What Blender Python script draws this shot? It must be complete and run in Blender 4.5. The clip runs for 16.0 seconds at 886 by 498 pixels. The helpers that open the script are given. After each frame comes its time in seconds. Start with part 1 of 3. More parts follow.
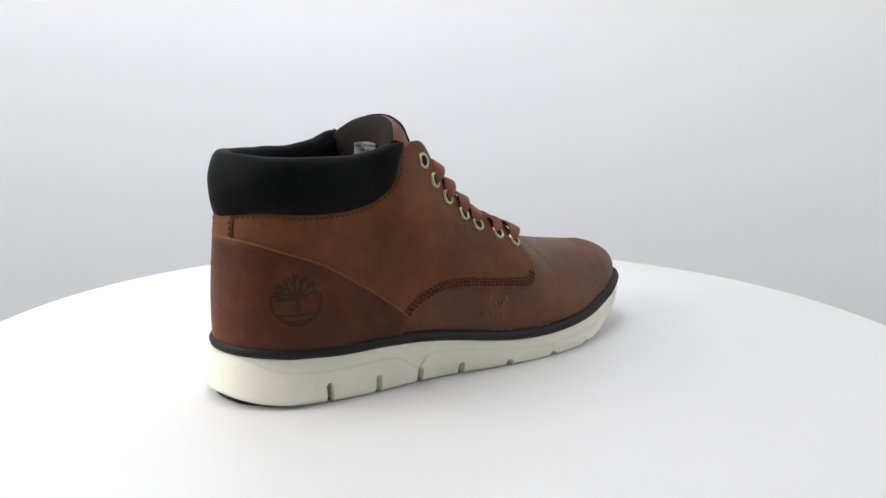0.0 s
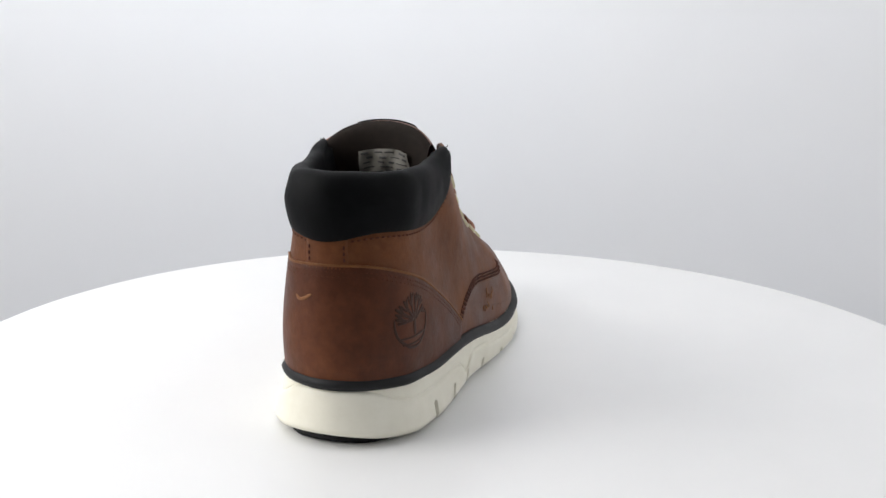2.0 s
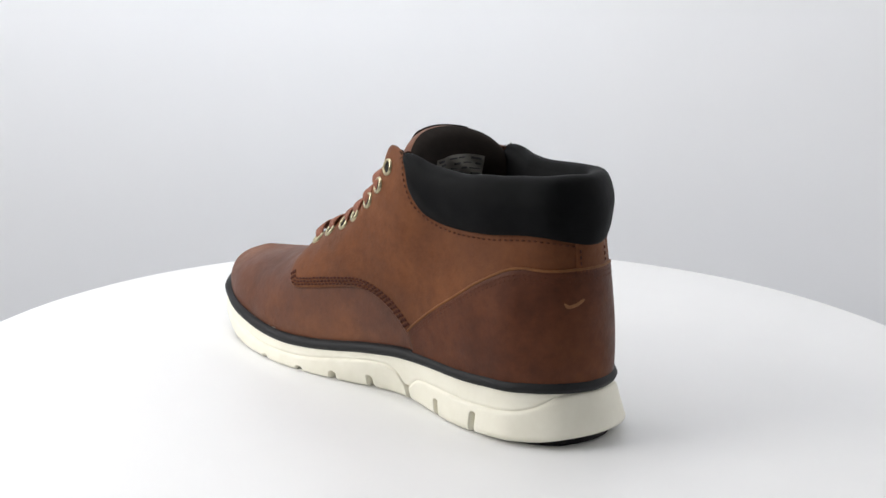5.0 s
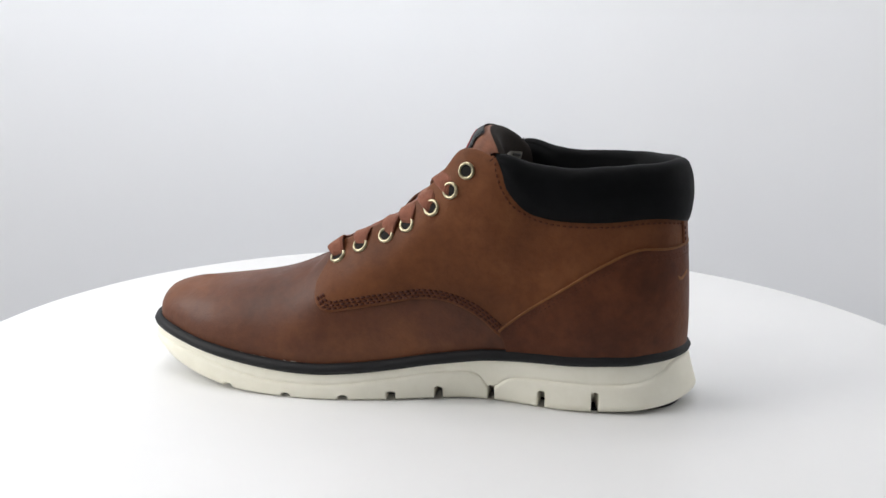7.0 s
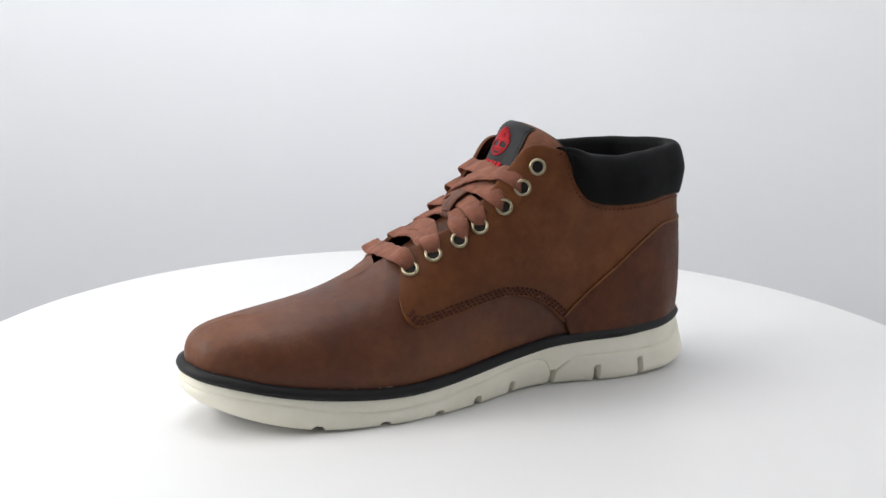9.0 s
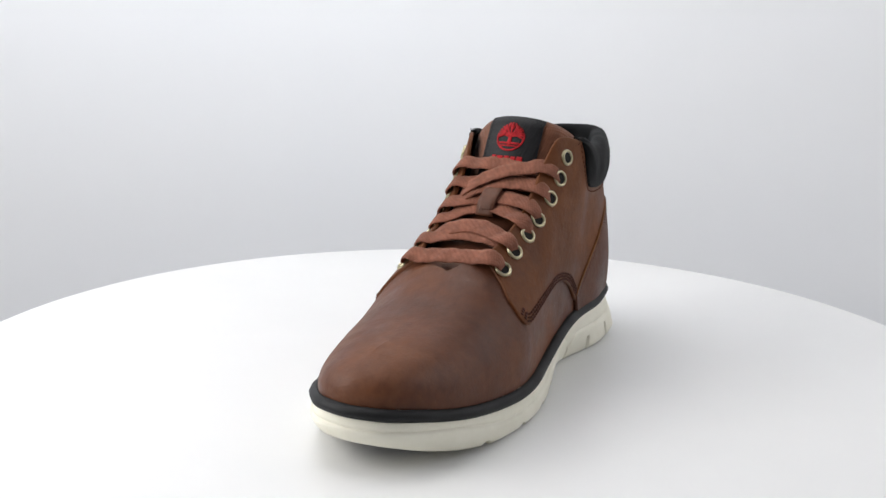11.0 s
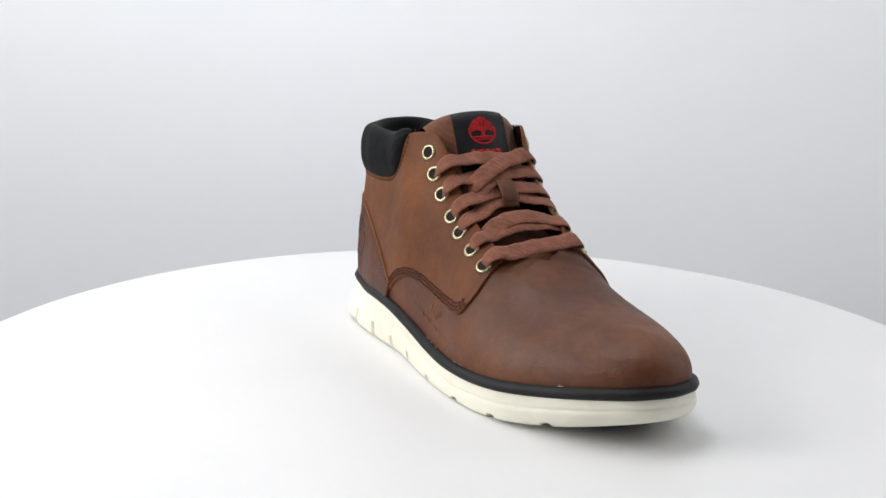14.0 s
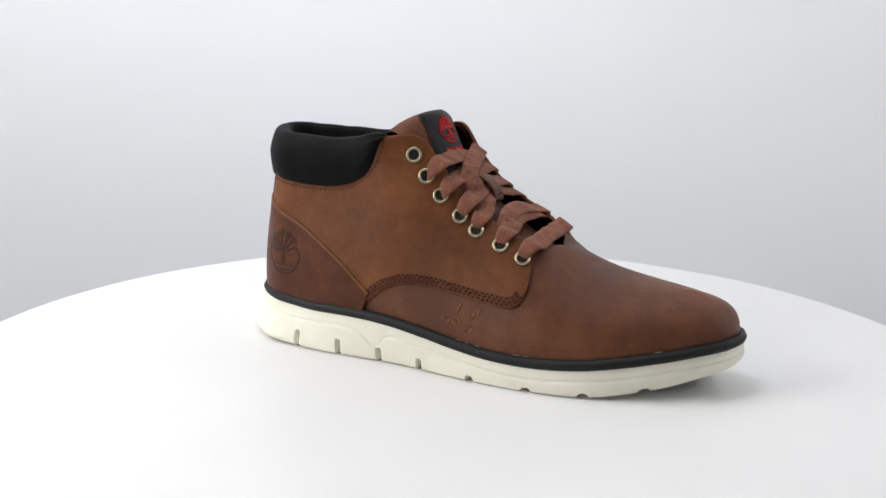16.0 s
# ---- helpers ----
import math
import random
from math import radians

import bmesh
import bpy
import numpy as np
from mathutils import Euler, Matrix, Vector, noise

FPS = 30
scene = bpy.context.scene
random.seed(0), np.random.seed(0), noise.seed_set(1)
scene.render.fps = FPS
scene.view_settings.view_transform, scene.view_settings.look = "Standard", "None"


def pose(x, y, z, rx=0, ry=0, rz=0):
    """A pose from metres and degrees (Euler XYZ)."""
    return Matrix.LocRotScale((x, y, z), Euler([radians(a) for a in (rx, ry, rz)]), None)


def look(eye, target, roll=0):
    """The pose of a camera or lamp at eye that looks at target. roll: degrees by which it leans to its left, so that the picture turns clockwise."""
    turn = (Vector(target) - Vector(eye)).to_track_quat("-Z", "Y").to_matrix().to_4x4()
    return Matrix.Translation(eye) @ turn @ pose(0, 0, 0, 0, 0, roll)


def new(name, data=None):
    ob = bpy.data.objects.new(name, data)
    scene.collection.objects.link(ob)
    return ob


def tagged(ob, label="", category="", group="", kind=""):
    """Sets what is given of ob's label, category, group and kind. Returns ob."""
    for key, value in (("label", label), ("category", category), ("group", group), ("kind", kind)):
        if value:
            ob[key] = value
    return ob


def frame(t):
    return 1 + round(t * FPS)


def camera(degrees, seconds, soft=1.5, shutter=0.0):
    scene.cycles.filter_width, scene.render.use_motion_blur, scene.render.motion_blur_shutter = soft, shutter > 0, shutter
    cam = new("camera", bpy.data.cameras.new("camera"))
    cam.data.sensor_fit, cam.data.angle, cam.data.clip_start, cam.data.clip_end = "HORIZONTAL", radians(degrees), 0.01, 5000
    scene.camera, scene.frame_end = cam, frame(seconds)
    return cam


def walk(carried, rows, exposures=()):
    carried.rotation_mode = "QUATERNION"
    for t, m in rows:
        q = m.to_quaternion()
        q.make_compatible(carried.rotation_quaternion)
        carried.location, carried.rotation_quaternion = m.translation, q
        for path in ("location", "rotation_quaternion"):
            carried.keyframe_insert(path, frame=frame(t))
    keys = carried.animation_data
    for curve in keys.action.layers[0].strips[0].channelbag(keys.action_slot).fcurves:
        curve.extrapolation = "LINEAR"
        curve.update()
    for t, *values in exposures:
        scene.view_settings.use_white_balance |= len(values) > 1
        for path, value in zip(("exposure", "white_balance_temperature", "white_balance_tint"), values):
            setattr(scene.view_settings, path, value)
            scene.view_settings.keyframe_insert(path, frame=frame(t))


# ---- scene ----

# ---------------------------------------------------------------- camera: a fixed tripod before the turntable
cam = camera(43.2, 16.0, soft=1.5)
EYE = (0.0, -0.612, 0.2046)
AIM = (EYE[0] - 0.00596, EYE[1] + 0.97540, EYE[2] - 0.22037)
walk(cam, [(0.0, look(EYE, AIM, 0.9)), (16.0, look(EYE, AIM, 0.9))], exposures=[(0.0, 0.04), (16.0, 0.04)])

# ---------------------------------------------------------------- light: softboxes of a white photo booth, and an added fill for the backdrop
world = bpy.data.worlds.new("booth_air")
world.use_nodes = True
world.node_tree.nodes["Background"].inputs[0].default_value = (0.92, 0.95, 1.0, 1)
world.node_tree.nodes["Background"].inputs[1].default_value = 0.1
scene.world = world


def softbox(name, eye, target, w, h, watts, colour):
    lamp = bpy.data.lights.new(name, "AREA")
    lamp.shape, lamp.size, lamp.size_y, lamp.energy, lamp.color = "RECTANGLE", w, h, watts, colour
    ob = new(name, lamp)
    ob.matrix_world = look(eye, target)
    return ob


softbox("softbox_top", (-0.25, 0.16, 1.12), (-0.02, 0.06, 0), 0.7, 0.55, 4.6, (1.0, 0.985, 0.965))
softbox("softbox_side", (-0.71, -0.13, 0.42), (0, 0.05, 0.06), 0.6, 0.5, 5.8, (1.0, 0.98, 0.95))
softbox("softbox_far_side", (0.70, 0.02, 0.42), (0, 0.05, 0.06), 0.5, 0.5, 1.35, (1.0, 0.98, 0.95))
# unseen strip added to brighten the upper backdrop, no lamp known there
strip = softbox("backdrop_light", (-0.32, -0.02, 0.60), (-0.32, 0.48, 0.40), 1.0, 0.12, 0.78, (0.88, 0.94, 1.0))
strip.data.spread = radians(85)


# ---------------------------------------------------------------- materials
def material(name, colour, rough=0.5, metal=0.0):
    m = bpy.data.materials.new(name)
    m.use_nodes = True
    b = m.node_tree.nodes["Principled BSDF"]
    b.inputs["Base Color"].default_value = (*colour, 1)
    b.inputs["Roughness"].default_value, b.inputs["Metallic"].default_value = rough, metal
    return m


def node(m, kind, **values):
    n = m.node_tree.nodes.new(kind)
    for key, value in values.items():
        n.inputs[key.replace("_", " ")].default_value = value
    return n


def noise_of(m, scale, detail=4.0, rough=0.6, stretch=(1, 1, 1)):
    coord, mapping = node(m, "ShaderNodeTexCoord"), node(m, "ShaderNodeMapping", Scale=stretch)
    n = node(m, "ShaderNodeTexNoise", Scale=scale, Detail=detail, Roughness=rough)
    m.node_tree.links.new(coord.outputs["Object"], mapping.inputs["Vector"])
    m.node_tree.links.new(mapping.outputs["Vector"], n.inputs["Vector"])
    return n.outputs["Fac"]


def ramp_of(m, fac, stops):
    r = node(m, "ShaderNodeValToRGB")
    m.node_tree.links.new(fac, r.inputs["Fac"])
    while len(r.color_ramp.elements) < len(stops):
        r.color_ramp.elements.new(0.5)
    for e, (at, c) in zip(r.color_ramp.elements, stops):
        e.position, e.color = at, (*c, 1) if len(c) == 3 else c
    return r.outputs["Color"]


def mixed(m, fac, a, b, how="MIX"):
    x = m.node_tree.nodes.new("ShaderNodeMix")
    x.data_type, x.blend_type = "RGBA", how
    for value, socket in ((fac, x.inputs[0]), (a, x.inputs[6]), (b, x.inputs[7])):
        if isinstance(value, (int, float, tuple)):
            socket.default_value = value if not isinstance(value, tuple) else (*value, 1)
        else:
            m.node_tree.links.new(value, socket)
    return x.outputs[2]


def bump(m, heights, last=None):
    """heights: (socket, strength, distance) in order."""
    for h, strength, distance in heights:
        b = node(m, "ShaderNodeBump", Strength=strength, Distance=distance)
        m.node_tree.links.new(h, b.inputs["Height"])
        if last:
            m.node_tree.links.new(last, b.inputs["Normal"])
        last = b.outputs["Normal"]
    m.node_tree.links.new(last, m.node_tree.nodes["Principled BSDF"].inputs["Normal"])


def link(m, socket, name):
    m.node_tree.links.new(socket, m.node_tree.nodes["Principled BSDF"].inputs[name])


def leather(name, dark, mid, light, rough=0.5):
    m = material(name, mid, rough)
    m.node_tree.nodes["Principled BSDF"].inputs["Specular IOR Level"].default_value = 0.22
    cloud = ramp_of(m, noise_of(m, 19, 6, 0.64), [(0.30, dark), (0.50, mid), (0.72, light)])
    speck = ramp_of(m, noise_of(m, 240, 3, 0.7), [(0.3, (0.86, 0.85, 0.84)), (0.56, (1, 1, 1)), (0.85, (1.1, 1.08, 1.04))])
    scuff = ramp_of(m, noise_of(m, 60, 6, 0.75, (1, 1, 0.35)), [(0.63, (0, 0, 0)), (0.74, (1, 1, 1))])
    base = mixed(m, 1.0, cloud, speck, "MULTIPLY")
    link(m, mixed(m, mixed(m, 0.36, (0.0, 0.0, 0.0), scuff), base, light), "Base Color")
    link(m, ramp_of(m, noise_of(m, 40, 4), [(0.3, (rough - 0.1,) * 3), (0.72, (rough + 0.13,) * 3)]), "Roughness")
    grain = node(m, "ShaderNodeTexVoronoi", Scale=900.0)
    coord = node(m, "ShaderNodeTexCoord")
    m.node_tree.links.new(coord.outputs["Object"], grain.inputs["Vector"])
    bump(m, [(noise_of(m, 34, 4), 0.22, 0.0035), (noise_of(m, 330, 4), 0.3, 0.0006), (grain.outputs["Distance"], 0.2, 0.0003)])
    return m


def cloth(name, colour, rough, scale, depth=0.0005, sheen=0.0, relief=0.22):
    m = material(name, colour, rough)
    coord = node(m, "ShaderNodeTexCoord")
    heights = []
    for turn in (0.7, -0.7):
        mapping = node(m, "ShaderNodeMapping", Rotation=(turn, turn * 0.5, turn))
        w = node(m, "ShaderNodeTexWave", Scale=scale, Distortion=0.0)
        m.node_tree.links.new(coord.outputs["Object"], mapping.inputs["Vector"])
        m.node_tree.links.new(mapping.outputs["Vector"], w.inputs["Vector"])
        heights.append((w.outputs["Fac"], relief, depth))
    tone = ramp_of(m, noise_of(m, 130, 5, 0.7), [(0.3, tuple(c * 0.72 for c in colour)), (0.7, tuple(c * 1.3 for c in colour))])
    link(m, mixed(m, 0.12, tone, heights[0][0], "MULTIPLY"), "Base Color")
    m.node_tree.nodes["Principled BSDF"].inputs["Specular IOR Level"].default_value = 0.22
    m.node_tree.nodes["Principled BSDF"].inputs["Sheen Weight"].default_value = sheen
    bump(m, heights + [(noise_of(m, 60, 3), 0.2, 0.002)])
    return m


VAMP = leather("oiled_brown_leather", (0.066, 0.0200, 0.0080), (0.106, 0.0335, 0.0130), (0.180, 0.0640, 0.0235), 0.52)
VAMP.node_tree.nodes["Principled BSDF"].inputs["Specular IOR Level"].default_value = 0.36
QUARTER = leather("tan_brown_leather", (0.090, 0.0288, 0.0092), (0.143, 0.0474, 0.0151), (0.216, 0.0780, 0.0268), 0.56)
COUNTER = leather("chestnut_leather", (0.050, 0.0138, 0.0053), (0.083, 0.0236, 0.0088), (0.142, 0.0450, 0.0162), 0.50)
EDGE = leather("cut_leather_edge", (0.12, 0.045, 0.015), (0.19, 0.075, 0.025), (0.25, 0.105, 0.038), 0.6)
NYLON = cloth("black_ballistic_nylon", (0.0030, 0.0033, 0.0040), 0.62, 420, 0.0003, 0.0, 0.07)
NYLON.node_tree.nodes["Principled BSDF"].inputs["Specular IOR Level"].default_value = 0.10
LINING = cloth("dark_brown_mesh_lining", (0.013, 0.0085, 0.006), 0.85, 420, 0.0004, 0.0, 0.1)
TONGUE = cloth("brown_woven_tongue", (0.17, 0.063, 0.032), 0.75, 300, 0.0005, 0.2)
LACE = cloth("brown_cotton_lace", (0.232, 0.089, 0.055), 0.85, 330, 0.0005, 0.08)
LABEL = cloth("black_satin_label", (0.010, 0.010, 0.012), 0.5, 340, 0.0002)
RED = cloth("red_embroidery", (0.42, 0.012, 0.018), 0.7, 500, 0.0004)
SEAM = cloth("brown_thread", (0.092, 0.030, 0.014), 0.7, 700, 0.0003)
THREAD = cloth("dark_red_brown_thread", (0.070, 0.021, 0.013), 0.7, 700, 0.0003)
DARK_STITCH = cloth("black_thread", (0.012, 0.010, 0.010), 0.7, 700, 0.0003)
EMBOSS = leather("burnt_embossing", (0.026, 0.009, 0.005), (0.040, 0.014, 0.007), (0.060, 0.021, 0.010), 0.5)
SCUFF = leather("pale_scuffed_leather", (0.19, 0.082, 0.036), (0.25, 0.112, 0.050), (0.30, 0.140, 0.066), 0.7)
BRASS = material("antique_brass", (0.47, 0.42, 0.28), 0.28, 1.0)
bump(BRASS, [(noise_of(BRASS, 500, 3), 0.15, 0.0002)])
# near-black that stands for the shade down an eyelet
HOLE_SHADE = material("painted_hole_shade", (0.008, 0.006, 0.005), 0.9)
EVA = material("cream_foam_rubber", (0.8, 0.77, 0.68), 0.6)
link(EVA, ramp_of(EVA, noise_of(EVA, 45, 5, 0.65), [(0.3, (0.82, 0.79, 0.665)), (0.6, (0.88, 0.853, 0.735))]), "Base Color")
EVA.node_tree.nodes["Principled BSDF"].inputs["Subsurface Weight"].default_value = 0.0
bump(EVA, [(noise_of(EVA, 700, 3), 0.12, 0.0003)])
RUBBER = material("black_rubber", (0.0075, 0.0078, 0.0092), 0.58)
RUBBER.node_tree.nodes["Principled BSDF"].inputs["Specular IOR Level"].default_value = 0.3
bump(RUBBER, [(noise_of(RUBBER, 600, 3), 0.2, 0.0003)])
GLUE = material("dried_glue", (0.24, 0.19, 0.15), 0.5)
# white paper darkened to grey: the shade inside the boot is in its colour
SHADED_PAPER = material("shaded_printed_label", (0.19, 0.18, 0.158), 0.75)
INK = material("grey_print", (0.05, 0.05, 0.05), 0.7)
BOARD = material("white_lacquered_board", (0.83, 0.835, 0.84), 0.42)
link(BOARD, ramp_of(BOARD, noise_of(BOARD, 9, 4), [(0.3, (0.780, 0.786, 0.792)), (0.7, (0.805, 0.809, 0.813))]), "Base Color")
bump(BOARD, [(noise_of(BOARD, 60, 3), 0.03, 0.0005)])
# unseen wall behind the camera: its grey is chosen for the bounced front fill
FILL_WALL = material("grey_fill_wall", (0.32, 0.32, 0.325), 0.9)
link(FILL_WALL, ramp_of(FILL_WALL, noise_of(FILL_WALL, 6, 4), [(0.3, (0.29, 0.29, 0.295)), (0.7, (0.32, 0.32, 0.325))]), "Base Color")
BOOTH = material("white_paper_backdrop", (0.84, 0.85, 0.87), 0.9)
link(BOOTH, ramp_of(BOOTH, noise_of(BOOTH, 2.2, 3), [(0.3, (0.824, 0.838, 0.868)), (0.7, (0.853, 0.863, 0.885))]), "Base Color")
bump(BOOTH, [(noise_of(BOOTH, 200, 3), 0.04, 0.0005)])


# ---------------------------------------------------------------- mesh helpers
def mesh_of(name, verts, faces, mat, smooth=True):
    me = bpy.data.meshes.new(name)
    me.from_pydata([tuple(map(float, v)) for v in verts], [], faces)
    me.materials.append(mat)
    me.polygons.foreach_set("use_smooth", [smooth] * len(me.polygons))
    me.update()
    return me


def part(name, verts, faces, mat, parent, label="", smooth=True, kind=""):
    ob = new(name, mesh_of(name, verts, faces, mat, smooth))
    ob.parent = parent
    return tagged(ob, label=label, kind=kind)


def grid_faces(n, m, wrap_n=False, wrap_m=False, start=0, flip=False):
    out = []
    for i in range(n if wrap_n else n - 1):
        for j in range(m if wrap_m else m - 1):
            i2, j2 = (i + 1) % n, (j + 1) % m
            f = (start + i * m + j, start + i * m + j2, start + i2 * m + j2, start + i2 * m + j)
            out.append(f[::-1] if flip else f)
    return out


def revolve(profile, n=128):
    verts = [(r * math.cos(2 * math.pi * k / n), r * math.sin(2 * math.pi * k / n), z) for k in range(n) for r, z in profile]
    return verts, grid_faces(n, len(profile), wrap_n=True, flip=True)


def spline(knots, values, t):
    """Smooth curve through (knots, values), at t."""
    k, y, t = np.asarray(knots, float), np.asarray(values, float), np.asarray(t, float)
    d = np.diff(y) / np.diff(k)
    h = np.diff(k)
    s = np.empty_like(y)
    s[1:-1] = (d[:-1] * h[1:] + d[1:] * h[:-1]) / (h[:-1] + h[1:])
    s[0], s[-1] = d[0], d[-1]
    i = np.clip(np.searchsorted(k, t, "right") - 1, 0, len(k) - 2)
    u = (t - k[i]) / h[i]
    return ((2 * u**3 - 3 * u**2 + 1) * y[i] + (u**3 - 2 * u**2 + u) * h[i] * s[i]
            + (3 * u**2 - 2 * u**3) * y[i + 1] + (u**3 - u**2) * h[i] * s[i + 1])


# ---------------------------------------------------------------- booth and turntable
def booth():
    """A ring of white paper close round the back of the table, with a floor far below and a white ceiling."""
    cove = [(0.0, -0.45), (0.72, -0.45)] + [(0.72 + 0.12 * math.sin(a), -0.33 - 0.12 * math.cos(a)) for a in np.linspace(0.1, math.pi / 2, 10)]
    v, f = revolve(cove + [(0.84, -0.1), (0.84, 0.2), (0.84, 0.7), (0.84, 1.25)], 160)
    v = [(x, y - 0.36, z) for x, y, z in v]
    # the ring's front is split off as an added, unseen bounce wall
    front = [q for q in f if min(v[k][1] for k in q) < -0.42 and max(v[k][2] for k in q) > -0.4]
    f = [q for q in f if q not in set(front)]
    tagged(new("wall_studio", mesh_of("wall_studio", v, front, FILL_WALL)), "plain grey wall added unseen behind the camera, its tone sets the front fill", "wall", kind="structure")
    wall = tagged(new("backdrop", mesh_of("backdrop", v, f, BOOTH)), "seamless white paper backdrop curving round the turntable", "backdrop", kind="structure")
    v, f = revolve([(0.9, 1.25), (0.0, 1.25), (0.0, 1.28), (0.9, 1.28), (0.9, 1.25)], 96)
    v = [(x, y - 0.36, z) for x, y, z in v]
    tagged(new("ceiling", mesh_of("ceiling", v, f, BOOTH, False)), "plain white booth ceiling", "ceiling", kind="structure")
    return wall


def turntable():
    table = tagged(new("turntable"), "round white lacquered display turntable, slowly turning", "turntable")
    r = 0.296
    rim = [(0.0, 0.0), (r - 0.05, 0.0), (r - 0.003, 0.0)] + [(r - 0.003 + 0.003 * math.sin(a), -0.003 + 0.003 * math.cos(a)) for a in np.linspace(0.2, math.pi / 2, 6)]
    v, f = revolve(rim, 192)
    part("platter", v, f, BOARD, table)
    v, f = revolve([(r, -0.003), (r, -0.018), (r - 0.004, -0.020), (0.0, -0.020)], 192)
    part("rim", v, f, BOARD, table, "white edge band")
    v, f = revolve([(0.0, -0.0205), (0.11, -0.0205), (0.11, -0.06), (0.14, -0.45), (0.0, -0.45)], 64)
    stand = tagged(new("pedestal", mesh_of("pedestal", v, f, BOARD)), "white round pedestal under the turntable", "pedestal")
    return table, stand


# ---------------------------------------------------------------- the boot's form
# c runs round the boot: 0 the heel, +1 and -1 the toe; positive is the boot's left, negative its right. v runs from the welt to the top edge.
WELT_L = [(0.0, -0.1470, -0.006), (0.045, -0.1412, 0.0118), (0.095, -0.126, 0.0252), (0.16, -0.105, 0.0315), (0.30, -0.055, 0.0375), (0.45, -0.005, 0.0465),
          (0.58, 0.040, 0.0562), (0.70, 0.075, 0.0568), (0.80, 0.107, 0.0522), (0.89, 0.1318, 0.0412), (0.955, 0.1420, 0.0300), (1.0, 0.1454, 0.0165)]
WELT_R = [(0.045, -0.1412, -0.0235), (0.095, -0.126, -0.0366), (0.16, -0.105, -0.0415), (0.30, -0.055, -0.0455), (0.45, -0.005, -0.0465),
          (0.58, 0.040, -0.0465), (0.70, 0.075, -0.0412), (0.80, 0.1010, -0.0300), (0.89, 0.1262, -0.0148), (0.955, 0.1418, 0.0015)]
TOP_L = [(0.0, -0.1385, -0.0025, 0.1224), (0.045, -0.1330, 0.0118, 0.1221), (0.095, -0.118, 0.0200, 0.1207), (0.16, -0.102, 0.0272, 0.1194), (0.27, -0.073, 0.0335, 0.1199),
         (0.345, -0.052, 0.0358, 0.1275), (0.40, -0.032, 0.0305, 0.1300), (0.435, -0.0225, 0.0280, 0.1185), (0.49, -0.003, 0.0275, 0.0975), (0.55, 0.021, 0.0270, 0.0840),
         (0.60, 0.033, 0.0235, 0.0775), (0.645, 0.0408, 0.0160, 0.0735), (0.69, 0.0440, 0.0085, 0.0692), (0.76, 0.066, 0.0115, 0.0594), (0.85, 0.095, 0.0155, 0.0530),
         (0.90, 0.1085, 0.0165, 0.0515), (0.93, 0.1145, 0.017, 0.0513), (0.965, 0.117, 0.017, 0.0511), (1.0, 0.118, 0.017, 0.0510)]
TOP_R = [(0.045, -0.1330, -0.0160, 0.1221), (0.095, -0.120, -0.0295, 0.1212), (0.16, -0.104, -0.0335, 0.1207), (0.27, -0.073, -0.0328, 0.1210),
         (0.345, -0.052, -0.0315, 0.1275), (0.40, -0.032, -0.0215, 0.1270), (0.435, -0.0225, -0.0185, 0.1150), (0.49, -0.003, -0.0175, 0.0925), (0.55, 0.021, -0.0165, 0.0790),
         (0.60, 0.033, -0.0125, 0.0730), (0.645, 0.0408, -0.0020, 0.0710), (0.69, 0.0440, 0.0085, 0.0692), (0.76, 0.066, 0.0115, 0.0594), (0.85, 0.095, 0.0155, 0.0530),
         (0.90, 0.1085, 0.0165, 0.0515), (0.93, 0.1145, 0.017, 0.0513), (0.965, 0.117, 0.017, 0.0511)]
WELT_Z = [(-0.16, 0.0320), (-0.147, 0.0318), (-0.118, 0.0300), (-0.093, 0.0290), (-0.067, 0.0295), (-0.047, 0.0290), (-0.021, 0.0257), (0.003, 0.0215), (0.024, 0.019),
          (0.043, 0.0183), (0.068, 0.0195), (0.091, 0.022), (0.113, 0.0258), (0.130, 0.029), (0.149, 0.032), (0.16, 0.033)]
SOLE_Z = [(-0.17, 0.0085), (-0.152, 0.0062), (-0.135, 0.0024), (-0.11, 0.0006), (-0.05, 0.0006), (0.0, 0.0004), (0.05, 0.0002), (0.08, 0.0011), (0.10, 0.0034), (0.12, 0.0072), (0.135, 0.0110), (0.155, 0.0155)]

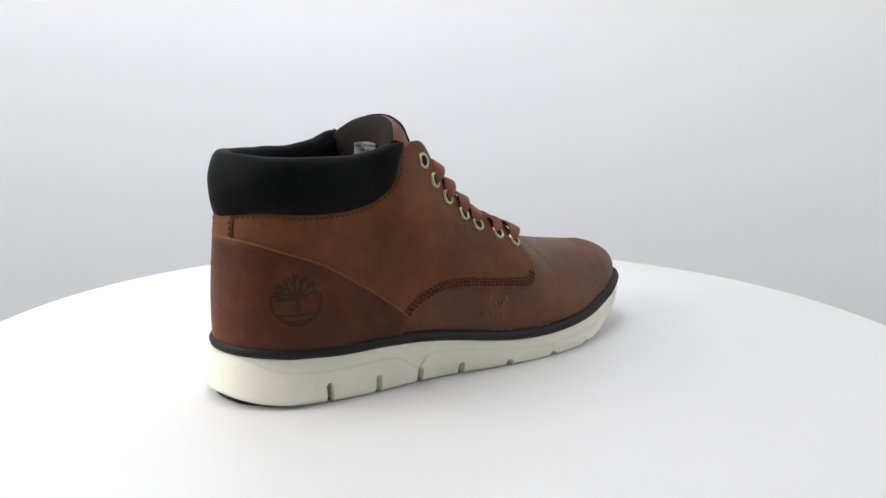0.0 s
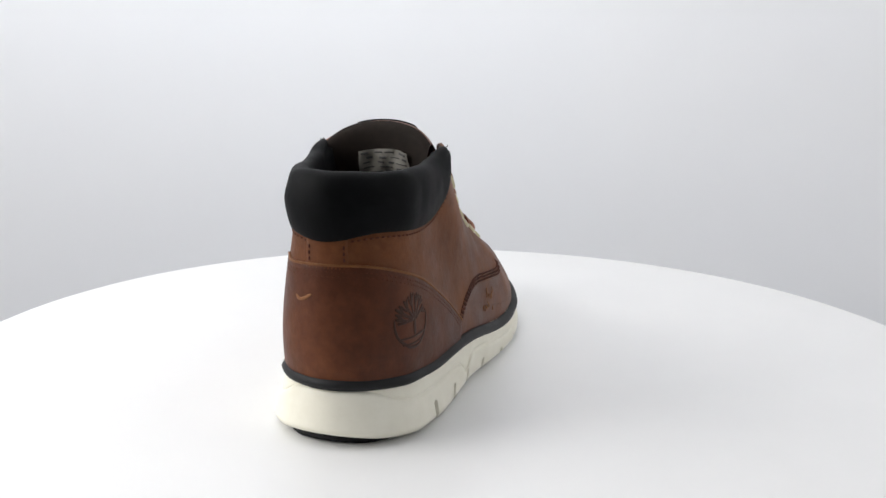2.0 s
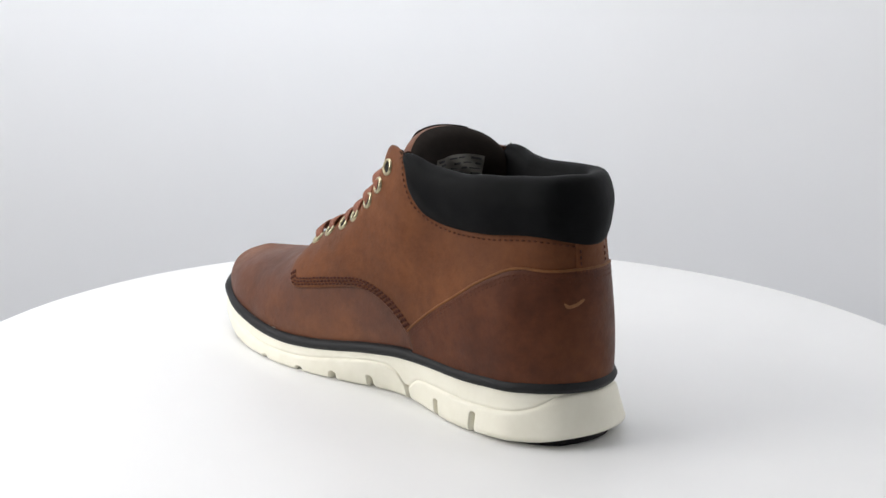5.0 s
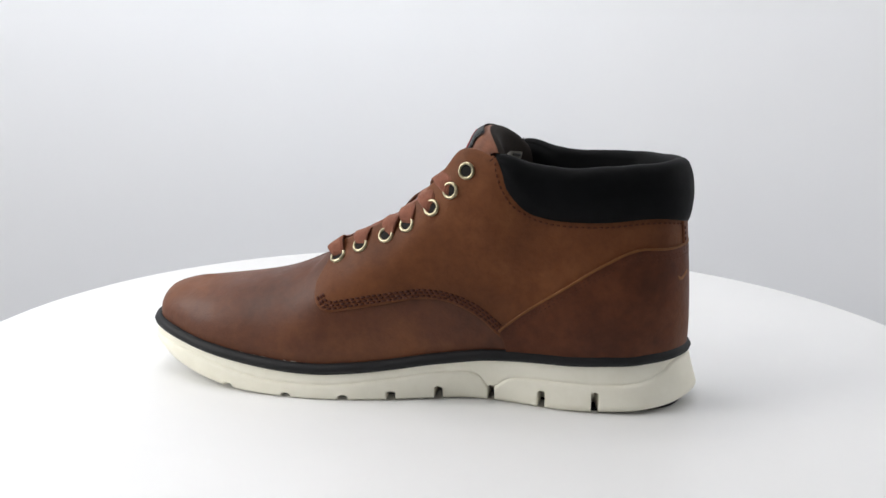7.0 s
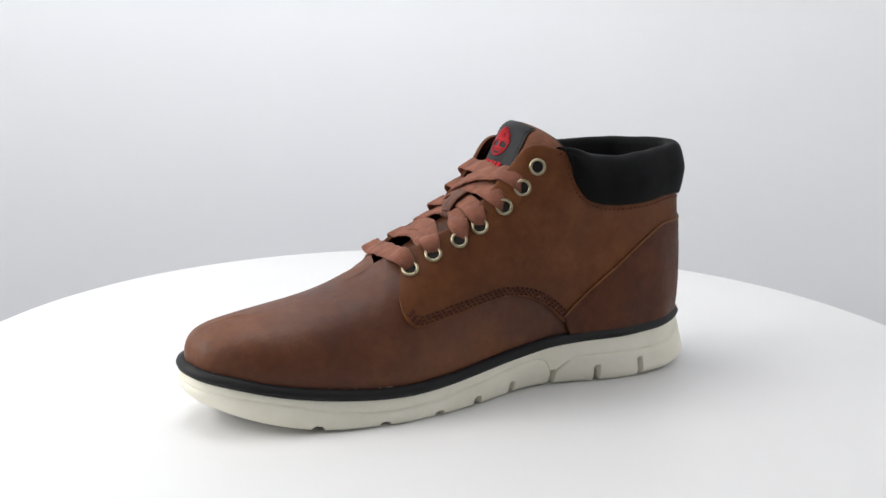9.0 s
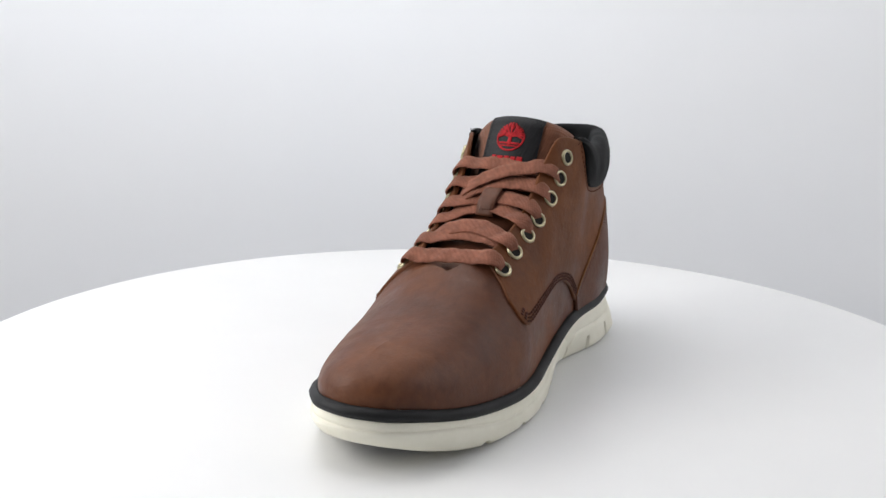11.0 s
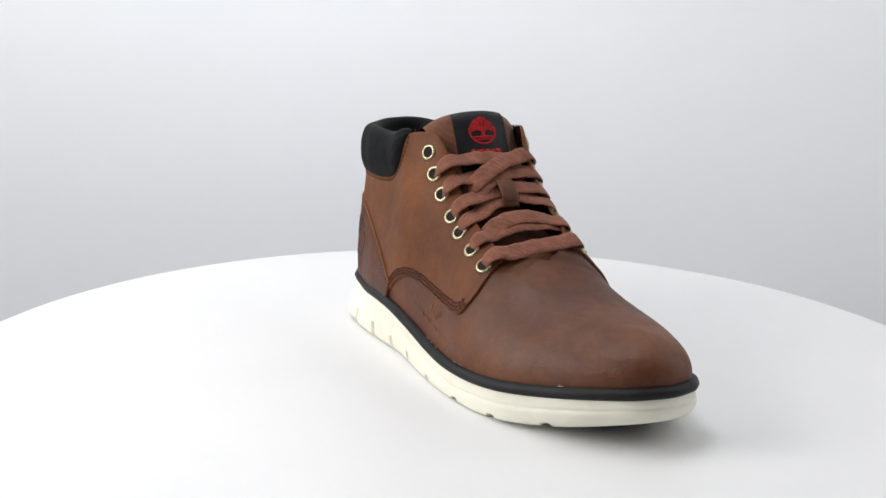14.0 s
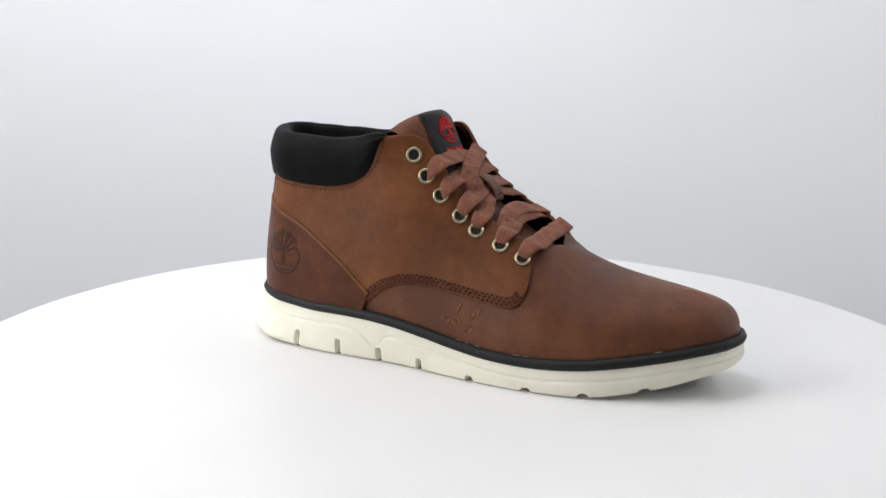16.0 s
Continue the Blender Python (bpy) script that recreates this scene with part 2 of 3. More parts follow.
# the groove along the sole's wall (length, height), and the slots cut up into it (length, height, half width), on each side
GROOVE = {1: [(-0.16, 0.0275), (-0.148, 0.0265), (-0.1395, 0.0238), (-0.1362, 0.0211), (-0.130, 0.0175), (-0.119, 0.0152), (-0.105, 0.0144), (-0.088, 0.0147), (-0.073, 0.0151), (-0.0645, 0.0149),
              (-0.0595, 0.0138), (-0.0557, 0.0112), (-0.0525, 0.0085), (-0.0490, 0.0085), (-0.0455, 0.0140), (-0.0410, 0.0164), (-0.031, 0.0167), (-0.017, 0.0152), (-0.003, 0.0125), (0.0114, 0.0100),
              (0.0256, 0.0082), (0.040, 0.0076), (0.0553, 0.0077), (0.0714, 0.0088), (0.088, 0.0118), (0.106, 0.0158), (0.125, 0.0188), (0.140, 0.0207), (0.16, 0.0235)],
          -1: [(-0.16, 0.0275), (-0.148, 0.0268), (-0.1395, 0.0248), (-0.134, 0.0221), (-0.1286, 0.0195), (-0.121, 0.0180), (-0.1, 0.0168), (-0.083, 0.0174), (-0.0670, 0.0176), (-0.0615, 0.0165),
               (-0.0560, 0.0138), (-0.0500, 0.0095), (-0.0465, 0.0095), (-0.0425, 0.0145), (-0.0385, 0.0161), (-0.0284, 0.0158), (-0.008, 0.0129), (0.010, 0.0097), (0.028, 0.0076), (0.045, 0.0070),
               (0.062, 0.0079), (0.077, 0.0091), (0.090, 0.0106), (0.103, 0.0128), (0.115, 0.0152), (0.127, 0.0177), (0.140, 0.0207), (0.16, 0.0235)]}
SLOTS = {1: [(-0.1035, 0.0106, 0.0019), (-0.0767, 0.0092, 0.0019), (-0.0508, 0.0084, 0.0018), (-0.0242, 0.0072, 0.0021), (-0.0003, 0.0048, 0.0024), (0.0239, 0.0029, 0.0027), (0.0536, 0.0025, 0.0027), (0.0866, 0.0024, 0.0030)],
         -1: [(-0.1012, 0.0102, 0.0018), (-0.0727, 0.0094, 0.0018), (-0.0458, 0.0082, 0.0018), (-0.0188, 0.0066, 0.0019), (0.0138, 0.0034, 0.0024), (0.0470, 0.0026, 0.0027), (0.0770, 0.0024, 0.0028), (0.1060, 0.0024, 0.0030)]}


def loop(left, right):
    rows = [(-c, *rest) for c, *rest in reversed(right)] + [tuple(r) for r in left]
    first, last = rows[0], rows[-1]
    rows = [(last[0] - 2, *last[1:])] + rows + [(first[0] + 2, *first[1:])]
    rows = [(rows[-3][0] - 2, *rows[-3][1:])] + rows + [(rows[2][0] + 2, *rows[2][1:])]
    return np.array(sorted(set(rows)))


WELT, TOP = loop(WELT_L, WELT_R), loop(TOP_L, TOP_R)


def welt_line(c):
    return spline(WELT[:, 0], WELT[:, 1], c), spline(WELT[:, 0], WELT[:, 2], c)


def outward(c):
    x1, y1 = welt_line(np.asarray(c) + 0.012)
    x0, y0 = welt_line(np.asarray(c) - 0.012)
    tx, ty = x1 - x0, y1 - y0
    n = np.hypot(tx, ty)
    return -ty / n, tx / n


def along(rows, x):
    r = np.array(rows)
    return spline(r[:, 0], r[:, 1], x)


def tabled(a, *pairs):
    p = np.array(pairs)
    return spline(p[:, 0], p[:, 1], a)


# how steeply the surface leaves the welt, how far it swells out, and how far it runs flat from the ridge, round the boot
RISE_L = [(0, 0.030), (0.16, 0.034), (0.35, 0.040), (0.5, 0.036), (0.6, 0.030), (0.7, 0.0235), (0.8, 0.0208), (0.9, 0.0134), (0.965, 0.0150), (1.0, 0.0150)]
RISE_R = [(0, 0.030), (0.16, 0.034), (0.35, 0.040), (0.5, 0.036), (0.6, 0.028), (0.7, 0.0205), (0.8, 0.0185), (0.9, 0.0144), (0.965, 0.0150), (1.0, 0.0150)]
SWELL_L = [(0, 0.0015), (0.1, 0.005), (0.25, 0.003), (0.35, 0.0), (0.5, 0.0), (0.62, 0.0050), (0.8, 0.0053), (0.9, 0.0042), (0.965, 0.0023), (1.0, 0.0022)]
SWELL_R = [(0, 0.0015), (0.1, 0.0025), (0.25, 0.0005), (0.35, -0.0025), (0.5, -0.001), (0.62, 0.0060), (0.72, 0.0050), (0.8, 0.0022), (0.9, 0.0028), (0.965, 0.0023), (1.0, 0.0022)]
REACH_L = [(0, 0.50), (0.69, 0.50), (0.82, 0.58), (0.92, 0.77), (0.97, 0.75), (1.0, 0.75)]
REACH_R = [(0, 0.38), (0.69, 0.38), (0.82, 0.62), (0.92, 0.73), (0.97, 0.75), (1.0, 0.75)]


def form(c, v):
    """The upper's outer surface."""
    c, v = np.broadcast_arrays(np.asarray(c, float), np.asarray(v, float))
    a = np.abs(c)
    wx, wy = welt_line(c)
    nx, ny = outward(c)
    inset = 0.0035
    b = np.stack([wx - nx * inset, wy - ny * inset, along(WELT_Z, wx) - 0.0035], -1)
    t = np.stack([spline(TOP[:, 0], TOP[:, i], c) for i in (1, 2, 3)], -1)
    out = np.stack([nx, ny, nx * 0], -1)
    # over the forefoot the surface runs square across the ridge, and fans out round its end at the toe
    ease = lambda q: q * q * (3 - 2 * q)
    turn = ease(np.clip((a - 0.85) / 0.15, 0, 1)) * math.pi / 2
    blend = ease(np.clip((a - 0.56) / 0.15, 0, 1))[..., None]
    fan = np.stack([np.sin(turn), np.sign(c + 1e-9) * np.cos(turn), -0.22 * np.sin(turn)], -1)
    across = out * (1 - blend) + fan * blend
    up = np.array([0.0, 0.0, 1.0])
    left = (c > 0)
    rise = np.where(left, tabled(a, *RISE_L), tabled(a, *RISE_R))[..., None]
    swell = np.where(left, tabled(a, *SWELL_L), tabled(a, *SWELL_R))[..., None]
    side = tabled(a, (0, 0.02), (0.33, 0.03), (0.40, 0.35), (0.45, 0.60), (0.58, 0.76), (0.72, 1.0), (1.0, 1.0))[..., None]
    down = tabled(a, (0, 1.0), (0.33, 1.0), (0.40, 0.90), (0.45, 0.80), (0.58, 0.55), (0.64, 0.18), (0.68, 0.0), (0.74, 0.0), (0.8, 0.0), (1.0, 0.0))[..., None]
    spread = np.hypot(b[..., 0] - t[..., 0], b[..., 1] - t[..., 1])
    throat = np.where(c > 0, 0.0200, 0.0115)
    low_t, toe_t = ease(np.clip((a - 0.36) / 0.08, 0, 1)), ease(np.clip((a - 0.56) / 0.15, 0, 1))
    ankle = tabled(a, (0, 0.026), (0.33, 0.03), (0.45, 0.026), (1.0, 0.026))
    toe = spread * np.where(left, tabled(a, *REACH_L), tabled(a, *REACH_R))
    reach = ((1 - low_t) * ankle + low_t * ((1 - toe_t) * throat + toe_t * toe))[..., None]
    p1 = b + up * rise + out * swell
    p2 = t + across * side * reach - up * down * reach
    w = v[..., None]
    return (1 - w) ** 3 * b + 3 * w * (1 - w) ** 2 * p1 + 3 * w**2 * (1 - w) * p2 + w**3 * t


def face_out(c, v):
    c, v = np.broadcast_arrays(np.asarray(c, float), np.asarray(v, float))
    dc = form(c + 0.004, v) - form(c - 0.004, v)
    v0, v1 = np.clip(v - 0.01, 0, 1), np.clip(v + 0.01, 0, 1)
    dv = form(c, v1) - form(c, v0)
    n = np.cross(dv, dc)
    return n / (np.linalg.norm(n, axis=-1, keepdims=True) + 1e-12)


def lifted(c, v, d):
    return form(c, v) + face_out(c, v) * np.asarray(d)[..., None]


LOOK_C, LOOK_V = np.meshgrid(np.linspace(0.01, 0.99, 620), np.linspace(0.0, 1.0, 260), indexing="ij")
SIDE_VIEW = {s: form(s * LOOK_C, LOOK_V) for s in (1, -1)}


def spot(s, x, z):
    """c and v of the place at length x and height z on the left (1) or right (-1) side."""
    p = SIDE_VIEW[s]
    k = int(np.argmin((p[..., 0] - x) ** 2 + (p[..., 2] - z) ** 2))
    return s * LOOK_C.flat[k], LOOK_V.flat[k]


def trace(points, n):
    """n even steps on a smooth line through (c, v) points."""
    p = np.array(points, float)
    length = np.concatenate([[0], np.cumsum(np.linalg.norm(np.diff(p * (0.3, 0.1), axis=0), axis=1))])
    u = np.linspace(0, length[-1], n)
    return np.stack([spline(length, p[:, 0], u), np.clip(spline(length, p[:, 1], u), 0, 1)], -1)


def sheet(low, high, thick, m, drop=0.0004):
    """A leather piece between two (c, v) lines: outer face and turned-down edges."""
    n = len(low)
    ts = np.concatenate([[0, 0, 0.015], np.linspace(0.05, 0.95, m), [0.985, 1, 1]])
    ss = np.concatenate([[0], np.arange(n), [n - 1]])
    lift_t = np.concatenate([[-drop, thick * 0.75, thick], np.full(m, thick), [thick, thick * 0.75, -drop]])
    lift_s = np.concatenate([[-drop], np.full(n, thick), [-drop]])
    cv = low[ss][:, None] * (1 - ts)[None, :, None] + high[ss][:, None] * ts[None, :, None]
    d = np.minimum(lift_t[None, :], lift_s[:, None])
    p = lifted(cv[..., 0], cv[..., 1], d)
    return p.reshape(-1, 3), grid_faces(len(ss), len(ts))


def stitches(line, lift, spacing=0.0026, length=0.0019, width=0.00042):
    """Short threads along a (c, v) line."""
    p = lifted(line[:, 0], line[:, 1], np.full(len(line), lift))
    n = face_out(line[:, 0], line[:, 1])
    dist = np.concatenate([[0], np.cumsum(np.linalg.norm(np.diff(p, axis=0), axis=1))])
    verts, faces = [], []
    for d in np.arange(spacing / 2, dist[-1], spacing):
        at = np.array([np.interp(d, dist, p[:, i]) for i in range(3)])
        ahead = np.array([np.interp(d + 0.0008, dist, p[:, i]) for i in range(3)]) - at
        up = np.array([np.interp(d, dist, n[:, i]) for i in range(3)])
        f = ahead / (np.linalg.norm(ahead) + 1e-9)
        side = np.cross(up, f)
        k = len(verts)
        for along_f, w, h in ((-0.5, 0.5, -0.6), (-0.25, 1, 0.7), (0.25, 1, 0.7), (0.5, 0.5, -0.6)):
            for sgn in (-1, 1):
                verts.append(at + f * along_f * length + side * sgn * w * width + up * h * width)
        faces += [(k + 2 * i, k + 2 * i + 1, k + 2 * i + 3, k + 2 * i + 2) for i in range(3)]
        faces += [(k, k + 2, k + 4, k + 6), (k + 1, k + 7, k + 5, k + 3)]
    return verts, faces


def ribbon(path, ups, width, thick, taper=0.0):
    """A flat band along a path, with its face towards ups."""
    n = len(path)
    t = np.gradient(path, axis=0)
    t /= np.linalg.norm(t, axis=1, keepdims=True) + 1e-9
    side = np.cross(t, ups)
    side /= np.linalg.norm(side, axis=1, keepdims=True) + 1e-9
    up = np.cross(side, t)
    ring = [(-1.0, 0.0), (-0.9, 0.42), (-0.45, 0.52), (0.0, 0.5), (0.45, 0.52), (0.9, 0.42), (1.0, 0.0), (0.9, -0.45), (0.0, -0.5), (-0.9, -0.45)]
    u = np.linspace(0, 1, n)
    w = width * 0.5 * (1 - taper * (np.exp(-((u / 0.07) ** 2)) + np.exp(-(((1 - u) / 0.07) ** 2))))
    verts = [path[i] + side[i] * w[i] * a + up[i] * thick * b for i in range(n) for a, b in ring]
    faces = grid_faces(n, len(ring), wrap_m=True, flip=True)
    return verts, faces + [tuple(range(len(ring))), tuple(range((n - 1) * len(ring), n * len(ring)))[::-1]]


# outlines of the upper's pieces, as (length, height) on each side
COLLAR_LOW = {1: [(-0.128, 0.099), (-0.105, 0.097), (-0.085, 0.0972), (-0.073, 0.099), (-0.065, 0.1025), (-0.060, 0.107), (-0.056, 0.113), (-0.0535, 0.121)],
              -1: [(-0.128, 0.0985), (-0.102, 0.0968), (-0.085, 0.0972), (-0.074, 0.0988), (-0.066, 0.102), (-0.060, 0.1065), (-0.056, 0.113), (-0.0535, 0.121)]}
COUNTER_TOP = {1: [(-0.054, 0.0395), (-0.067, 0.0505), (-0.082, 0.061), (-0.104, 0.0755), (-0.122, 0.0835)],
               -1: [(-0.0535, 0.0385), (-0.065, 0.0475), (-0.078, 0.057), (-0.101, 0.071), (-0.120, 0.079)]}
LAP = {1: [(0.0415, 0.0585), (0.0405, 0.0515), (0.037, 0.0468), (0.032, 0.0455), (0.024, 0.0470), (0.001, 0.0518), (-0.018, 0.0545), (-0.028, 0.0533), (-0.038, 0.0495), (-0.046, 0.044), (-0.055, 0.036), (-0.063, 0.033)],
       -1: [(0.0400, 0.0545), (0.0395, 0.0480), (0.036, 0.0435), (0.031, 0.0423), (0.022, 0.0430), (0.002, 0.0455), (-0.016, 0.0480), (-0.026, 0.0484), (-0.036, 0.0465), (-0.045, 0.0425), (-0.054, 0.035), (-0.063, 0.033)]}
EYELETS = {1: [(-0.0358, 0.1201), (-0.0278, 0.1098), (-0.0181, 0.1001), (-0.0051, 0.0905), (0.0063, 0.0840), (0.0201, 0.0777), (0.0323, 0.0709)],
           -1: [(-0.0342, 0.1178), (-0.0265, 0.1067), (-0.0175, 0.0964), (-0.0054, 0.0858), (0.0047, 0.0786), (0.0194, 0.0719), (0.0325, 0.0658)]}
NICK, V_COUNTER, V_COLLAR = 0.415, 0.580, 0.690


def boot_sole(boot):
    c = np.linspace(-1, 1, 1801)[:-1]
    wx, wy = welt_line(c)
    nx, ny = outward(c)
    top, low = along(WELT_Z, wx), along(SOLE_Z, wx)
    n = len(c)
    # welt: a rubber cord round the upper's foot
    ring = [(-0.0055, -0.0004), (-0.0022, 0.0001), (0.0, -0.0010), (0.0009, -0.0028), (0.0002, -0.0047), (-0.0012, -0.0056), (-0.0055, -0.0056)]
    wob = np.array([noise.noise((x * 60, y * 60, 3.0)) for x, y in zip(wx, wy)]) * 0.00035
    verts = [(wx[i] + nx[i] * (o + wob[i]), wy[i] + ny[i] * (o + wob[i]), top[i] + h + wob[i]) for i in range(n) for o, h in ring]
    part("welt", verts, grid_faces(n, len(ring), wrap_n=True, wrap_m=True), RUBBER, boot, "black rubber welt round the foot of the upper")
    welt = boot.children[-1]
    rnd = random.Random(9)
    for k in range(16):
        c0 = rnd.choice((0.62, 0.66, 0.7, 0.74, 0.79, 0.84, 0.88, -0.5, -0.6, -0.72, -0.8, -0.86, 0.04, -0.05)) + rnd.uniform(-0.02, 0.02)
        cs = np.linspace(c0, c0 + rnd.uniform(0.004, 0.013), 5)
        gx, gy = welt_line(cs)
        ox, oy = outward(cs)
        pts = np.stack([gx - ox * 0.0030, gy - oy * 0.0030, along(WELT_Z, gx) + 0.0001], -1)
        verts, faces = ribbon(pts, np.tile((0.0, 0.0, 1.0), (5, 1)) + np.stack([ox, oy, 0 * ox], -1), 0.0006, 0.0004, 0.8)
        part("glue_mark", verts, faces, GLUE, welt, "dried pale glue")
    # midsole: a carved wall with a groove and slots, and a floor
    heel = np.clip((-wx - 0.06) / 0.07, 0, 1)
    heel = heel * heel * (3 - 2 * heel)
    arch = np.exp(-(((wx + 0.040) / 0.032) ** 2)) * (c > 0)
    waist = np.exp(-(((wx + 0.035) / 0.028) ** 2)) * (c < 0)
    ease = lambda q: np.clip(q, 0, 1) ** 2 * (3 - 2 * np.clip(q, 0, 1))
    z1 = (top - 0.0045)[:, None]
    z0 = low[:, None]
    groove = np.where(c > 0, along(GROOVE[1], wx), along(GROOVE[-1], wx))[:, None]
    groove = np.clip(groove, z0 + 0.002, z1 - 0.0012)
    near = np.array([-0.0016, -0.0009, -0.0005, -0.0002, 0.0, 0.0002, 0.0005, 0.0009, 0.0016])[::-1]
    z = np.concatenate([z1 + (groove + 0.0016 - z1) * np.linspace(0, 1, 9)[None, :-1], groove + near[None], groove - 0.0016 + (z0 - groove + 0.0016) * np.linspace(0, 1, 25)[None, 1:]], 1)
    z = np.maximum(np.minimum(z, z1), z0)
    u = (z1 - z) / (z1 - z0)
    flare = 0.0062 + 0.0012 * (c < 0) * np.minimum(1.0, np.abs(c) * 20)
    o = -0.0014 + heel[:, None] * (flare[:, None] * np.minimum(u, 0.84) ** 1.1 - 0.0030 * (np.maximum(0, u - 0.84) / 0.16) ** 2)
    o -= arch[:, None] * 0.009 * u + waist[:, None] * 0.0035 * u
    o -= 0.0055 * np.clip((wx - 0.085) / 0.05, 0, 1)[:, None] * u**2.5
    o += (1 - heel[:, None]) * (0.0028 * u**0.6 - 0.0012 * u**4)
    o -= 0.0010 * np.maximum(0, u - 0.94) / 0.06
    step = (z - groove) / 0.0006
    o += 0.0009 / (1 + np.exp(np.clip(step, -30, 30))) - 0.0008 * np.exp(-((step - 0.4) ** 2))
    for s in (1, -1):
        for sx, tall, wide in SLOTS[s]:
            away = np.abs(wx - sx)[:, None]
            arched = tall - 0.8 * wide * (1 - np.sqrt(np.clip(1 - (away / (wide * 1.15)) ** 2, 0, 1)))
            inside = ease((wide - away) / 0.0007) * ease((z0 + arched - z) / 0.0008)
            on = ((c * s > 0.05) & (np.abs(c) < 0.95))[:, None]
            o -= on * inside * (0.0030 + 0.011 * min(1.0, tall / 0.008))
    rows = z.shape[1]
    verts = np.stack([wx[:, None] + nx[:, None] * o, wy[:, None] + ny[:, None] * o, z], -1).reshape(-1, 3).tolist()
    faces = grid_faces(n, rows, wrap_n=True)
    k = len(verts)
    verts += [(wx[i] - nx[i] * 0.017, wy[i] - ny[i] * 0.017 - arch[i] * 0.006, low[i] + 0.0002) for i in range(n)]
    faces += [(i * rows + rows - 1, k + i, k + (i + 1) % n, ((i + 1) % n) * rows + rows - 1) for i in range(n)]
    faces += [tuple(range(k, k + n))]
    part("midsole", verts, faces, EVA, boot, "cream foam midsole with a groove and slots cut into its side")
    # outsole: the black tread under it
    ring = [(-0.0055, 0.0008), (-0.0048, -0.0008), (-0.0055, -0.004), (-0.014, -0.004)]
    tuck = np.clip((wx + 0.10) / 0.04, 0, 1) * 0.013
    verts = [(wx[i] + nx[i] * (o + heel[i] * 0.0035 - arch[i] * 0.008 - tuck[i]), wy[i] + ny[i] * (o + heel[i] * 0.0035 - arch[i] * 0.008 - tuck[i]), max(0.0, low[i] + h)) for i in range(n) for o, h in ring]
    faces = grid_faces(n, len(ring), wrap_n=True) + [tuple(i * len(ring) + 3 for i in range(n))]
    part("outsole", verts, faces, RUBBER, boot, "black rubber tread sole")


def boot_upper(boot):
    # vamp: the whole foot of the upper, on which the other pieces lie
    c, v = np.meshgrid(np.linspace(-1, 1, 321)[:-1], np.linspace(0, 1, 41), indexing="ij")
    dent = np.array([noise.noise(p * 22) for p in map(Vector, form(c, v).reshape(-1, 3))]).reshape(c.shape) * 0.0005
    part("vamp", lifted(c, v, dent * np.sin(np.pi * v)).reshape(-1, 3), grid_faces(*c.shape, wrap_n=True), VAMP, boot, "dark brown oiled leather vamp")
    # lining and footbed
    c, v = np.meshgrid(np.linspace(-0.62, 0.62, 121), np.linspace(0.12, 0.985, 16), indexing="ij")
    part("lining", lifted(c, v, np.full(c.shape, -0.0035)).reshape(-1, 3), grid_faces(*c.shape, flip=True), LINING, boot, "dark brown textile lining")
    cc = np.linspace(-1, 1, 121)[:-1]
    rim = form(cc, np.full(cc.shape, 0.12))
    part("footbed", list(rim) + [rim.mean(0)], [(i, (i + 1) % 120, 120) for i in range(120)], LINING, boot, "dark footbed")

    vamp = next(o for o in boot.children if o.name.startswith("vamp"))
    rnd = random.Random(21)
    streaks = [[(0.0045, 0.0415), (0.0040, 0.0385), (0.0022, 0.0362)], [(0.0150, 0.0395), (0.0155, 0.0375), (0.0150, 0.0362)]]
    for k in range(9):
        x, z, lean = rnd.gauss(0.004, 0.008), rnd.gauss(0.0310, 0.0030), rnd.uniform(-0.6, 0.5)
        size = rnd.uniform(0.0008, 0.0022)
        streaks.append([(x - lean * size, z + size), (x, z), (x + lean * size, z - size)])
    for marks in streaks:
        line = trace([spot(-1, x, z) for x, z in marks], 12)
        verts, faces = ribbon(lifted(line[:, 0], line[:, 1], np.full(12, 0.0003)), face_out(line[:, 0], line[:, 1]), 0.0007, 0.0003, 0.95)
        part("scuff", verts, faces, SCUFF, vamp, "pale scuff in the leather")
    quarters = {}
    for s in (1, -1):
        low = [spot(s, x, z) for x, z in LAP[s]] + [(s * 0.20, 0.12), (s * 0.10, 0.12), (0.0, 0.12)]
        high = [(s * 0.612, 0.90), (s * 0.605, 0.97), (s * 0.595, 1.0), (s * 0.55, 1.0), (s * 0.49, 1.0), (s * 0.435, 1.0), (s * 0.40, 1.0), (s * 0.345, 1.0), (s * 0.27, 1.0), (s * 0.16, 1.0), (s * 0.08, 1.0), (0.0, 1.0)]
        low, high = trace(low, 160), trace(high, 160)
        verts, faces = sheet(low, high, 0.0015, 26)
        q = quarters[s] = part("quarter", verts, faces if s < 0 else [f[::-1] for f in faces], QUARTER, boot, "tan brown leather quarter panel with stitched lap")
        lap = np.array(LAP[s][1:11])
        run = np.concatenate([[0], np.cumsum(np.linalg.norm(np.diff(lap, axis=0), axis=1))])
        steps = np.linspace(0, run[-1], 70)
        line = np.stack([spline(run, lap[:, 0], steps), spline(run, lap[:, 1], steps)], -1)
        tangent = np.gradient(line, axis=0)
        tangent /= np.linalg.norm(tangent, axis=1, keepdims=True)
        inward = np.stack([tangent[:, 1], -tangent[:, 0]], -1)
        for d in (0.0016, 0.0032, 0.0048):
            row = line + inward * d
            keep = np.concatenate([[True], np.linalg.norm(np.diff(row, axis=0), axis=1) > 0.0004])
            verts, faces = stitches(np.array([spot(s, x, z) for x, z in row[keep]]), 0.0017, 0.0029, 0.0025, 0.00058)
            part("stitching", verts, faces, THREAD, q, "dark thread stitching", kind="stuff")
